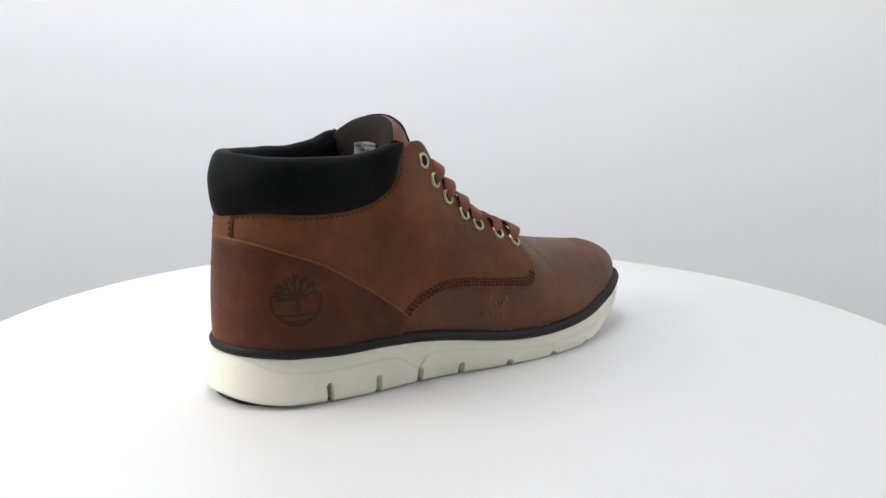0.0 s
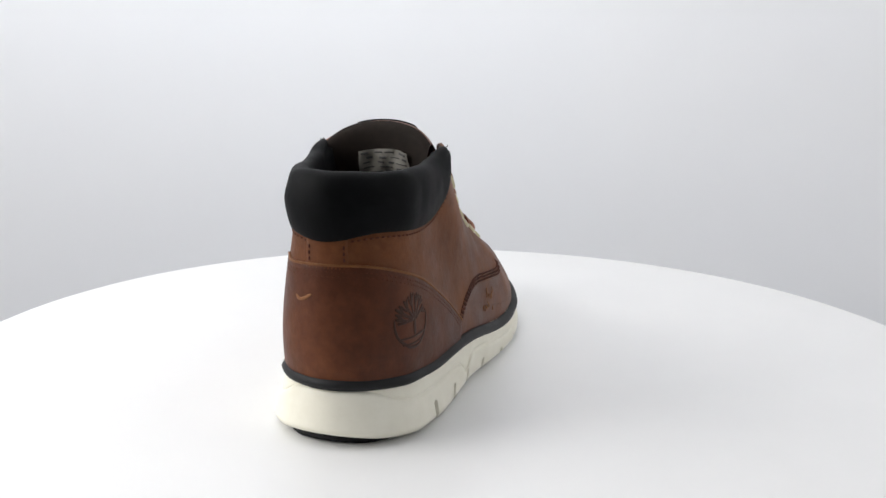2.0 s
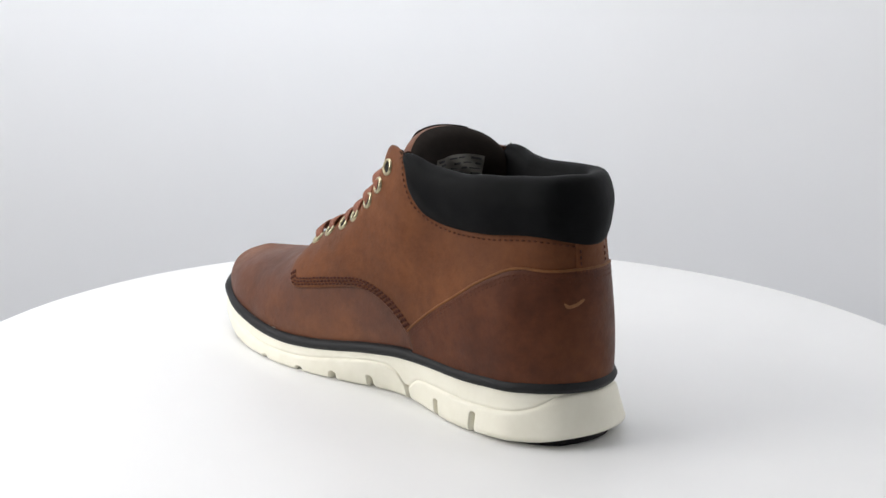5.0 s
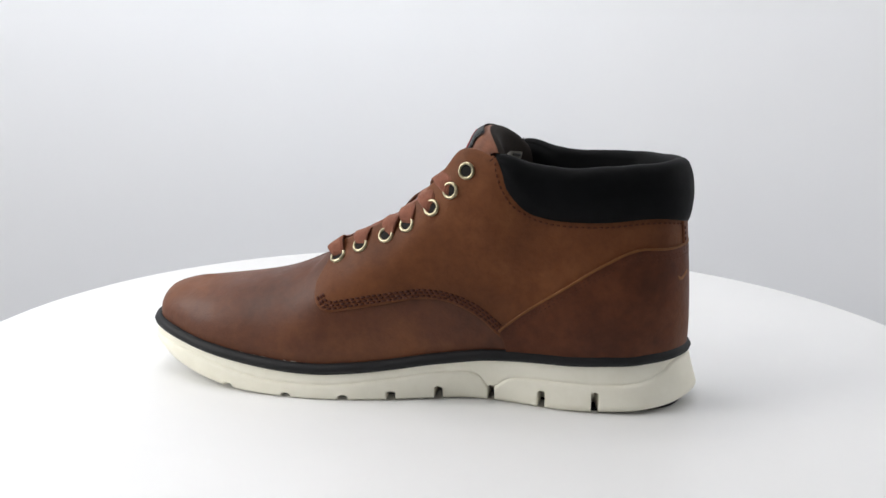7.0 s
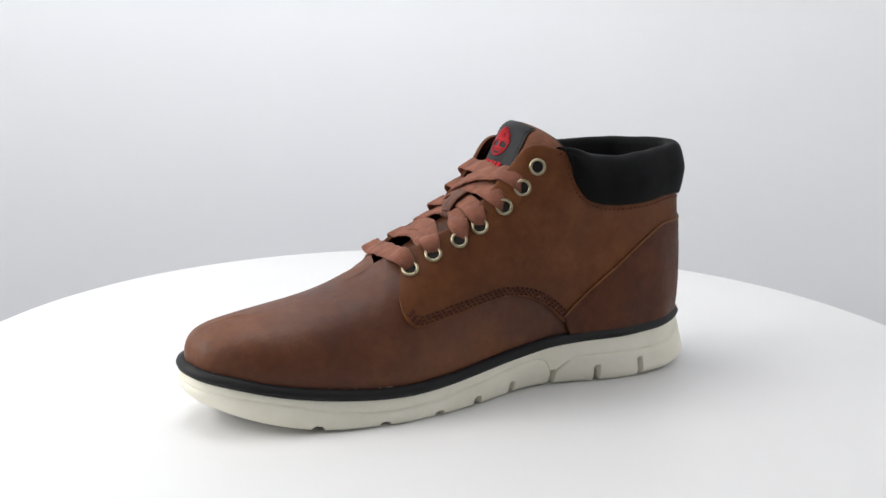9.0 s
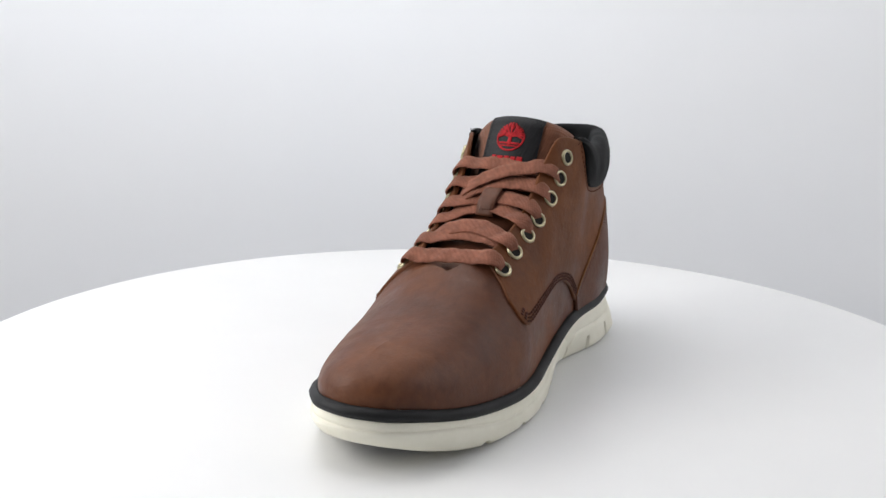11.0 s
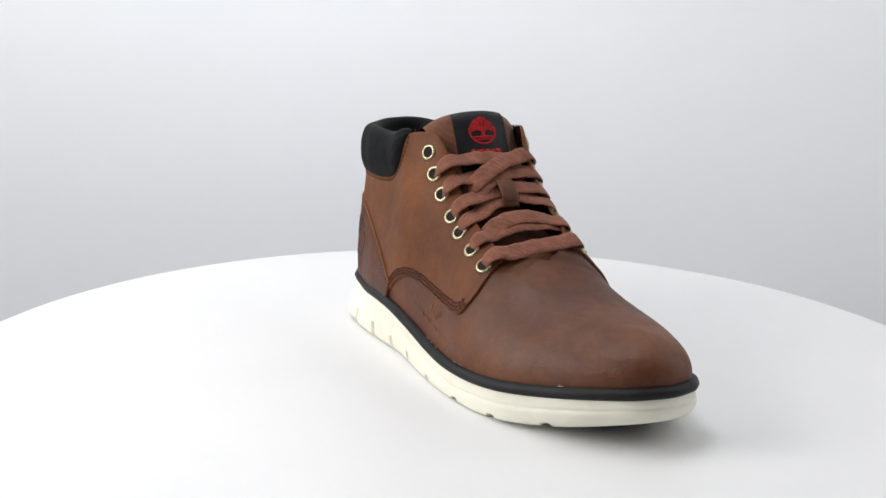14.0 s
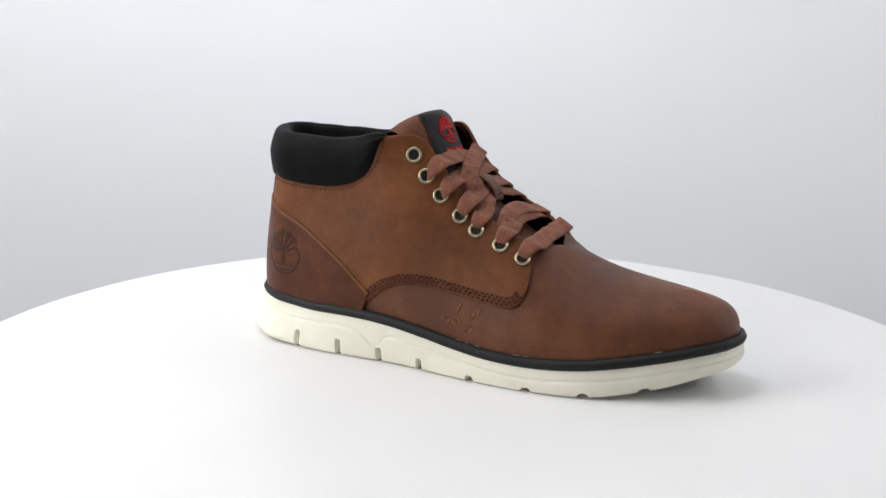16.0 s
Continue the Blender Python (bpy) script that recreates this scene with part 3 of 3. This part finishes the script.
        under = [spot(s, x, z - 0.0022) for x, z in COLLAR_LOW[s][:5]] + [spot(s, x + 0.0022, z - 0.001) for x, z in COLLAR_LOW[s][5:]] + [spot(s, -0.0500, 0.1270)]
        verts, faces = stitches(trace([(0.0, V_COLLAR - 0.022)] + under, 120), 0.0017, 0.0030, 0.0019)
        part("stitching", verts, faces, SEAM, q, "dark thread stitching", kind="stuff")

    # heel counter: wraps both sides of the heel
    top = [spot(-1, x, z) for x, z in COUNTER_TOP[-1]] + [(-0.06, V_COUNTER - 0.01), (0.0, V_COUNTER), (0.06, V_COUNTER - 0.005)] + [spot(1, x, z) for x, z in reversed(COUNTER_TOP[1])]
    top = trace(top, 170)
    low = np.stack([np.linspace(spot(-1, -0.058, 0.029)[0], spot(1, -0.059, 0.029)[0], 170), np.full(170, 0.0)], -1)
    verts, faces = sheet(low, top, 0.0022, 24)
    counter = part("heel_counter", verts, [f[::-1] for f in faces], COUNTER, boot, "chestnut leather heel counter with a raw tan edge")
    cord = lifted(top[:, 0], top[:, 1], np.full(170, 0.0019))
    verts, faces = ribbon(cord, face_out(top[:, 0], top[:, 1]), 0.0013, 0.0012)
    part("cut_edge", verts, faces, EDGE, counter, "raw tan cut edge")
    for drop in (0.030, 0.052):
        row = np.stack([top[:, 0], np.clip(top[:, 1] - drop, 0, 1)], -1)
        verts, faces = stitches(row[4:-4], 0.0021, 0.0026, 0.0018, 0.00034)
        part("stitching", verts, faces, SEAM, counter, "dark thread stitching", kind="stuff")
    # pale nick in the heel's leather
    at = trace([(0.041, NICK + 0.008), (0.036, NICK - 0.010), (0.030, NICK - 0.006), (0.017, NICK + 0.022)], 14)
    verts, faces = ribbon(lifted(at[:, 0], at[:, 1], np.full(14, 0.0022)), face_out(at[:, 0], at[:, 1]), 0.0016, 0.0005, 0.8)
    part("scuff", verts, faces, SCUFF, counter, "pale curved nick in the leather")
    emblem(counter)

    # strip up the back seam
    cs = np.linspace(-0.030, 0.024, 12)
    low, high = np.stack([cs, np.full(12, V_COUNTER - 0.02)], -1), np.stack([cs, np.full(12, V_COLLAR + 0.02)], -1)
    verts, faces = sheet(low, high, 0.0022, 8)
    strip = part("heel_strip", verts, [f[::-1] for f in faces], QUARTER, boot, "narrow tan leather strip over the back seam")
    for e in (-0.025, 0.019):
        verts, faces = stitches(trace([(e, V_COUNTER + 0.01), (e, V_COLLAR - 0.01)], 12), 0.0024, 0.0028)
        part("stitching", verts, faces, THREAD, strip, "dark thread stitching", kind="stuff")


def boot_collar(boot):
    """A padded roll: up the outside, over the rim and down inside."""
    low = [(-0.347, 0.985)] + [spot(-1, x, z) for x, z in reversed(COLLAR_LOW[-1])] + [(0.0, V_COLLAR)] + [spot(1, x, z) for x, z in COLLAR_LOW[1]] + [(0.347, 0.985)]
    n = 150
    low = trace(low, n)
    high = np.stack([np.linspace(-0.349, 0.349, n), np.ones(n)], -1)
    up = np.array([0, 0, 1.0])
    fall = np.clip(np.minimum(np.arange(n), np.arange(n)[::-1]) / 16, 0, 1) ** 0.6
    rows = []
    for t in np.concatenate([[0, 0], np.linspace(0.03, 0.97, 16)]):
        cv = low * (1 - t) + high * t
        puff = 0.0010 + 0.0048 * math.sin(math.pi * min(1.0, 0.06 + t * 0.78)) ** 0.6 if rows else -0.0005
        wrinkle = np.array([noise.noise((x * 22, t * 2.5, 1.0)) for x in cv[:, 0]]) * 0.0006 * math.sin(math.pi * t)
        rows.append(lifted(cv[:, 0], cv[:, 1], (puff * (0.35 + 0.65 * fall) if rows else np.full(n, puff)) + wrinkle))
    rim, nrm = form(high[:, 0], high[:, 1]), face_out(high[:, 0], np.full(n, 0.97))
    crease = np.array([noise.noise((x * 22, 7.0, 1.0)) for x in high[:, 0]]) * 0.0005
    for ang in np.linspace(0.25, math.pi, 9):
        o = -0.0015 + 0.0052 * math.cos(ang)
        h = 0.0048 * math.sin(ang)
        rows.append(rim + nrm * (o * (0.4 + 0.6 * fall))[:, None] + up * (h * (0.35 + 0.65 * fall) + crease * math.sin(ang))[:, None])
    for t in np.linspace(0.03, 1, 12):
        cv = high * (1 - t) + (high * (0.97, 0) + (0, 0.62)) * t
        rows.append(lifted(cv[:, 0], cv[:, 1], np.full(n, -0.0066 - 0.0028 * math.sin(math.pi * t))))
    verts = np.stack(rows, 1).reshape(-1, 3)
    part("collar", verts, grid_faces(n, len(rows), flip=True), NYLON, boot, "padded black woven nylon ankle collar")
    # frayed threads where the collar ends in the seam
    rnd = random.Random(4)
    for s in (1, -1):
        end = form(s * 0.352, 1.0)
        for k in range(5):
            tip = end + np.array([rnd.uniform(-0.004, 0.002), rnd.uniform(-0.003, 0.003), rnd.uniform(0.0002, 0.0022)])
            root = end + np.array([rnd.uniform(-0.003, 0.003), rnd.uniform(-0.002, 0.002), -0.002])
            verts, faces = ribbon(np.linspace(root, tip, 4), np.tile((1.0, 0.2, 0.1), (4, 1)), 0.0005, 0.0004)
            part("loose_thread", verts, faces, DARK_STITCH, boot)


def emblem(counter):
    """Round tree mark pressed into the heel: plain strokes."""
    def on_heel(pts, width):
        cv = np.array([spot(-1, -0.1155 + x, 0.0545 + z) for x, z in pts])
        line = trace(cv, max(6, 4 * len(pts)))
        return ribbon(lifted(line[:, 0], line[:, 1], np.full(len(line), 0.0021)), face_out(line[:, 0], line[:, 1]), width, 0.0006, 0.5)
    r = 0.0122
    strokes = [([(r * math.cos(a), r * math.sin(a)) for a in np.linspace(math.radians(166), math.radians(374), 16)], 0.0015)]
    strokes += [([(-0.0005, -0.0065), (0.0, -0.001), (0.0, 0.004)], 0.0026), ([(-0.0108, -0.0068), (0.0, -0.0072), (0.0108, -0.0068)], 0.0010), ([(-0.0085, -0.0098), (0.0, -0.0103), (0.0085, -0.0098)], 0.0010)]
    for deg, ln in ((14, 0.0118), (42, 0.0128), (70, 0.0124), (97, 0.0134), (124, 0.0122), (147, 0.0130), (170, 0.0116)):
        a = math.radians(deg)
        tip = lambda k, turn: (k * ln * math.cos(a + turn), 0.001 + k * ln * math.sin(a + turn))
        strokes.append(([(0.0012 * math.cos(a), 0.0012), tip(0.5, 0.10), tip(1.0, 0.0)], 0.0017))
        strokes.append(([tip(0.48, 0.10), tip(0.72, 0.20), tip(0.92, 0.19)], 0.0013))
        strokes.append(([tip(0.62, 0.05), tip(0.82, -0.10), tip(0.96, -0.16)], 0.0013))
    verts, faces = [], []
    for pts, width in strokes:
        v, f = on_heel(pts, width)
        faces += [tuple(i + len(verts) for i in q) for q in f]
        verts += list(v)
    part("pressed_emblem", verts, faces, EMBOSS, counter, "round tree-shaped mark pressed dark into the leather")


# the tongue's middle line from the vamp to its rolled top and down inside: length, height
TONGUE_LINE = [(0.046, 0.0600), (0.036, 0.0665), (0.0185, 0.0775), (0.0005, 0.0902), (-0.0145, 0.1038), (-0.0242, 0.1178), (-0.0308, 0.1308), (-0.0350, 0.1380),
               (-0.0400, 0.1400), (-0.0450, 0.1370), (-0.0475, 0.1300), (-0.0470, 0.1180), (-0.0400, 0.1040), (-0.0250, 0.0900)]


def tongue_at(u, y):
    p = np.array(TONGUE_LINE)
    d = np.concatenate([[0], np.cumsum(np.linalg.norm(np.diff(p, axis=0), axis=1))])
    s = u * d[-1]
    x, z = spline(d, p[:, 0], s), spline(d, p[:, 1], s)
    q = (y - 0.0045) / 0.0285
    return np.stack([x - 0.010 * q**2 * np.clip(u * 3, 0, 1) + 0 * x, y + 0 * x, z - (0.006 + 0.004 * np.abs(q) ** 3 + 0 * u) * q**2], -1)


def tongue_out(u, y):
    du = tongue_at(u + 0.004, y) - tongue_at(u - 0.004, y)
    dy = tongue_at(u, y + 0.0005) - tongue_at(u, y - 0.0005)
    n = np.cross(dy, du)
    return -n / np.linalg.norm(n, axis=-1, keepdims=True) * np.sign(-n[..., 2:3] * 0 + 1)


def boot_tongue(boot):
    u, y = np.meshgrid(np.linspace(0.0, 1, 70), np.linspace(-0.024, 0.033, 31), indexing="ij")
    p = tongue_at(u, y)
    k = 47
    part("tongue_base", p[:27].reshape(-1, 3), grid_faces(27, 31, flip=True), VAMP, boot, "dark brown leather foot of the tongue")
    part("tongue", p[26:k].reshape(-1, 3), grid_faces(k - 26, 31, flip=True), TONGUE, boot, "brown woven padded tongue")
    part("tongue_lining", p[k - 1:].reshape(-1, 3), grid_faces(70 - k + 1, 31, flip=True), LINING, boot, "dark brown padded tongue lining")
    n = -1 if tongue_out(np.array(0.4), np.array(0.004))[0] < 0 else 1
    # label sewn over the tongue's top
    u, y = np.meshgrid(np.linspace(0.44, 0.650, 26), np.linspace(-0.0115, 0.0205, 12), indexing="ij")
    q = tongue_at(u, y) + n * tongue_out(u, y) * 0.0009
    tag = part("tongue_label", q.reshape(-1, 3), grid_faces(*u.shape, flip=True), LABEL, boot, "black woven label with a red mark sewn on the tongue")
    for edge in (-0.0100, 0.0190):
        for k in range(18):
            a = 0.445 + 0.0115 * k
            pts = np.stack([tongue_at(np.array(a + d), np.array(edge)) + n * tongue_out(np.array(a), np.array(edge)) * 0.0009 for d in (0, 0.003, 0.006)])
            if k % 3 == 0:
                verts, faces = [], []
            v, f = ribbon(pts, np.tile(n * tongue_out(np.array(a), np.array(edge)), (3, 1)), 0.0006, 0.0004)
            faces += [tuple(i + len(verts) for i in g) for g in f]
            verts += list(v)
            if k % 3 == 2:
                part("label_stitch", verts, faces, DARK_STITCH, tag)

    def drawn(strokes, name, label):
        verts, faces = [], []
        for pts, width in strokes:
            pts = np.array(pts, float)
            t = np.linspace(0, 1, len(pts))
            tt = np.linspace(0, 1, max(5, 3 * len(pts)))
            a, b = np.interp(tt, t, pts[:, 0]), np.interp(tt, t, pts[:, 1])
            uu, yy = 0.578 + b / 0.184, 0.0042 + a
            nn = n * tongue_out(uu, yy)
            v, f = ribbon(tongue_at(uu, yy) + nn * 0.0011, nn, width, 0.0005)
            faces += [tuple(i + len(verts) for i in g) for g in f]
            verts += list(v)
        part(name, verts, faces, RED, tag, label)

    r = 0.0078
    mark = [([(r * math.cos(a), r * math.sin(a)) for a in np.linspace(math.radians(165), math.radians(375), 14)], 0.0011)]
    mark += [([(0, -0.005), (0, 0.002)], 0.0022), ([(-0.006, -0.0036), (0.006, -0.0036)], 0.0012), ([(-0.0052, -0.0052), (0.0052, -0.0052)], 0.0008)]
    for deg, ln in ((10, 0.96), (33, 1.02), (58, 0.98), (90, 1.06), (120, 1.0), (147, 1.04), (170, 0.95)):
        a = math.radians(deg)
        mark.append(([(0.0005 * math.cos(a), 0.0002), (0.5 * r * math.cos(a), 0.0005 + 0.45 * r * math.sin(a)), (ln * r * math.cos(a), ln * r * math.sin(a))], 0.0011))
        for fork in (-0.24, 0.2):
            mark.append(([(0.45 * r * math.cos(a), 0.0005 + 0.42 * r * math.sin(a)), (0.98 * ln * r * math.cos(a + fork), 0.98 * ln * r * math.sin(a + fork))], 0.0009))
    drawn(mark, "red_emblem", "round red tree-shaped mark")
    for a, b, h in ((-0.0085, -0.0062, 0.0034), (-0.0054, -0.0015, 0.0024), (-0.0007, 0.0022, 0.0026), (0.0030, 0.0056, 0.0024), (0.0064, 0.0095, 0.0032)):
        drawn([([(a, -0.0125), (b, -0.0125)], h)], "red_bar", "red bar")
    # printed size label inside: crumpled paper, shade put into its grey, with lines of small print
    def on_paper(u, y, lift):
        crumple = 0.0007 * np.sin(u * 90 + y * 260) + 0.0005 * np.sin(y * 520 - u * 40)
        return tongue_at(u, y) + n * tongue_out(u, y) * (0.0016 + lift + crumple)[..., None]

    u, y = np.meshgrid(np.linspace(0.756, 0.880, 22), np.linspace(-0.0130, 0.0165, 30), indexing="ij")
    slant = u + (y - 0.002) * 0.35
    paper = part("size_label", on_paper(slant, y, np.zeros(u.shape)).reshape(-1, 3), grid_faces(*u.shape, flip=True), SHADED_PAPER, boot, "crumpled white printed label sewn inside the tongue, coloured grey for the shade there")
    rnd = random.Random(12)
    for k in range(8):
        at, y0 = 0.765 + 0.0138 * k, -0.0118
        while y0 < 0.0125:
            y1 = min(0.0152, y0 + rnd.uniform(0.003, 0.008))
            yy = np.linspace(y0, y1, 6)
            uu = at + (yy - 0.002) * 0.35
            p = on_paper(uu, yy, np.full(6, 0.0002))
            v, f = ribbon(p, n * tongue_out(uu, yy), rnd.choice((0.0006, 0.0008, 0.0012)), 0.0002)
            part("print_bar", v, f, INK, paper)
            y0 = y1 + rnd.uniform(0.0012, 0.005)


def boot_lacing(boot):
    spots = {s: [spot(s, x, z) for x, z in EYELETS[s]] for s in (1, -1)}
    eye = {s: np.array([lifted(c, v, 0.0015) for c, v in spots[s]]) for s in (1, -1)}
    nrm = {s: np.array([face_out(c, v) for c, v in spots[s]]) for s in (1, -1)}
    profile = [(0.0030, -0.0008), (0.0029, 0.0005), (0.0032, 0.0010), (0.0037, 0.0012), (0.0042, 0.0009), (0.0045, 0.0003), (0.0045, -0.0006)]
    rv, rf = revolve(profile, 24)
    ring = mesh_of("eyelet", rv, rf, BRASS)
    # no hole is cut: a flat disc carries its shade as colour
    hv, hf = revolve([(0.0, 0.0003), (0.0031, 0.0003)], 20)
    hole = mesh_of("eyelet_hole", hv, hf, HOLE_SHADE)
    for s in (1, -1):
        for k in range(7):
            m = Matrix.Translation(eye[s][k]) @ Vector(nrm[s][k]).to_track_quat("Z", "Y").to_matrix().to_4x4()
            for name, me in (("eyelet", ring), ("eyelet_hole", hole)):
                ob = new(name, me)
                if name == "eyelet":
                    ob.parent, ob.matrix_local, outer = boot, m, ob
                    tagged(ob, label="antique brass eyelet ring")
                else:
                    ob.parent = outer
                    tagged(ob, label="flat dark disc painted as the shade in the eyelet hole")

    rows = np.arange(1, 8)
    front = np.array([0.62, 0.0, 0.785])

    def bed(p, q, h):
        """A place over the throat: p from the right eyelets (-1) to the left (1), q the row of eyelets, h the height above."""
        r = np.stack([spline(rows, eye[-1][:, i], q) for i in range(3)], -1)
        l = np.stack([spline(rows, eye[1][:, i], q) for i in range(3)], -1)
        w = ((p + 1) / 2)[:, None]
        arch = (0.0093 - 0.0006 * q) * (1 - np.abs(p) ** 3.6)
        nr = np.stack([spline(rows, nrm[-1][:, i], q) for i in range(3)], -1)
        nl = np.stack([spline(rows, nrm[1][:, i], q) for i in range(3)], -1)
        edge = (np.abs(p) ** 8)[:, None]
        way = front * (1 - edge) + np.where((p > 0)[:, None], nl, nr) * edge
        return r * (1 - w) + l * w + front * arch[:, None] + way * h[:, None]

    laces = [  # (p, q, h in mm)
        [(0.95, 5.75, -3), (0.72, 5.72, 0.6), (0.4, 5.5, 1.0), (-0.1, 5.35, 1.2), (-0.6, 5.62, 1.2), (-0.95, 5.9, 1.5), (-1.01, 6.0, -2.2)],
        [(-0.85, 5.7, -3), (-0.66, 5.5, 0.8), (-0.35, 5.18, 2.2), (0.1, 5.05, 2.6), (0.6, 5.42, 2.0), (0.95, 5.88, 1.5), (1.01, 6.0, -2.2)],
        [(-1.01, 7.0, -2.2), (-0.95, 6.92, 1.5), (-0.5, 6.82, 2.2), (0.0, 6.70, 2.4), (0.5, 6.76, 2.2), (0.95, 6.92, 1.5), (1.01, 7.0, -2.2)],
        [(-1.01, 5.0, -2.2), (-0.95, 4.85, 1.5), (-0.6, 4.35, 1.3), (-0.2, 3.75, 1.0), (0.15, 3.6, 0.8), (0.55, 4.0, 1.2), (0.95, 4.8, 1.5), (1.01, 5.0, -2.2)],
        [(-1.01, 4.0, -2.2), (-0.95, 3.9, 1.5), (-0.55, 3.55, 2.4), (-0.1, 3.28, 1.6), (0.15, 3.26, 1.6), (0.6, 3.45, 2.2), (0.95, 3.85, 1.5), (1.01, 4.0, -2.2)],
        [(-1.01, 3.0, -2.2), (-0.95, 2.93, 1.5), (-0.5, 2.62, 1.6), (0.0, 2.45, 1.0), (0.45, 2.55, 0.2), (0.7, 2.6, -2)],
        [(1.01, 3.0, -2.2), (0.95, 2.95, 1.5), (0.6, 2.72, 2.8), (0.2, 2.62, 3.0), (-0.15, 2.85, 3.0), (-0.45, 3.25, 2.4), (-0.7, 3.5, -2)],
        [(-1.01, 2.0, -2.2), (-0.95, 1.95, 1.5), (-0.5, 1.72, 1.6), (0.0, 1.68, 1.6), (0.45, 1.95, 0.8), (0.7, 2.2, -2)],
        [(1.01, 2.0, -2.2), (0.95, 1.95, 1.5), (0.5, 1.98, 3.8), (0.1, 2.2, 4.4), (-0.2, 2.55, 4.0), (-0.5, 3.0, 2.6), (-0.72, 3.3, -2)],
    ]
    for k, keys in enumerate(laces):
        p = np.array(keys, float)
        t = np.concatenate([[0], np.cumsum(np.hypot(np.diff(p[:, 0]) * 30, np.diff(p[:, 1]) * 12))])
        u = np.linspace(0, t[-1], 60)
        across = spline(t, p[:, 0], u)
        path = bed(across, spline(t, p[:, 1], u) + (0.28 + 0.25 * np.clip((5 - spline(t, p[:, 1], u)) / 3, 0, 1)) * 0.7 * (1 - across**2), spline(t, p[:, 2], u) * 0.001)
        path += np.array([noise.noise_vector((a * 0.12, k * 3.1, 0)) for a in u]) * 0.0005
        lean = np.array([noise.noise((a * 0.18, k * 5.7, 2.0)) for a in u]) * 0.5
        bow = spline(t, p[:, 0], u)
        ups = front[None] + np.stack([0.25 * lean - 0.2 * np.abs(bow), 0.9 * bow * np.abs(bow), 0.1 - lean * 0.25], -1)
        verts, faces = ribbon(path, ups, 0.0106, 0.0012, 0.40)
        part("lace", verts, faces, LACE, boot, "flat brown cotton lace")
    # keeper loop on the tongue
    q = np.linspace(3.15, 4.4, 14)
    h = np.interp(q, [3.15, 3.3, 3.65, 4.0, 4.4], [1.0, 4.0, 4.6, 3.8, -0.2]) * 0.001
    path = bed(np.full(14, 0.08), q, h)
    verts, faces = ribbon(path, np.tile(front, (14, 1)), 0.0105, 0.0014)
    strap = part("lace_keeper", verts, faces, VAMP, boot, "small brown leather lace keeper loop")
    for k in range(5):
        e = bed(np.array([-0.02 + 0.05 * k, 0.0 + 0.05 * k]), np.array([4.2, 4.2]), np.array([0.0026, 0.0026]))
        verts, faces = ribbon(e, np.tile(front, (2, 1)), 0.0006, 0.0008)
        part("keeper_stitch", verts, faces, THREAD, strap)


def chukka_boot():
    boot = tagged(new("chukka_boot"), "brown leather lace-up chukka boot with cream sole, standing on the turntable", "boot")
    boot_sole(boot)
    boot_upper(boot)
    boot_collar(boot)
    boot_tongue(boot)
    boot_lacing(boot)
    return boot


booth()
TABLE, STAND = turntable()
BOOT = chukka_boot()


# ---------------------------------------------------------------- what moves: the platter turns steadily and carries the boot
def motions():
    times = [0.5 * k for k in range(33)]
    turn = {t: 35.88 + 18.516 * t for t in times}
    off = Vector((0.01224, 0.02326, 0.0))
    walk(TABLE, [(t, pose(0.0045, 0, 0, 0, 0, turn[t])) for t in times])
    rows = []
    for t in times:
        p = Matrix.Rotation(radians(turn[t]), 3, "Z") @ off
        rows.append((t, pose(p.x, p.y, 0.0, 0, 0, turn[t])))
    walk(BOOT, rows)


motions()
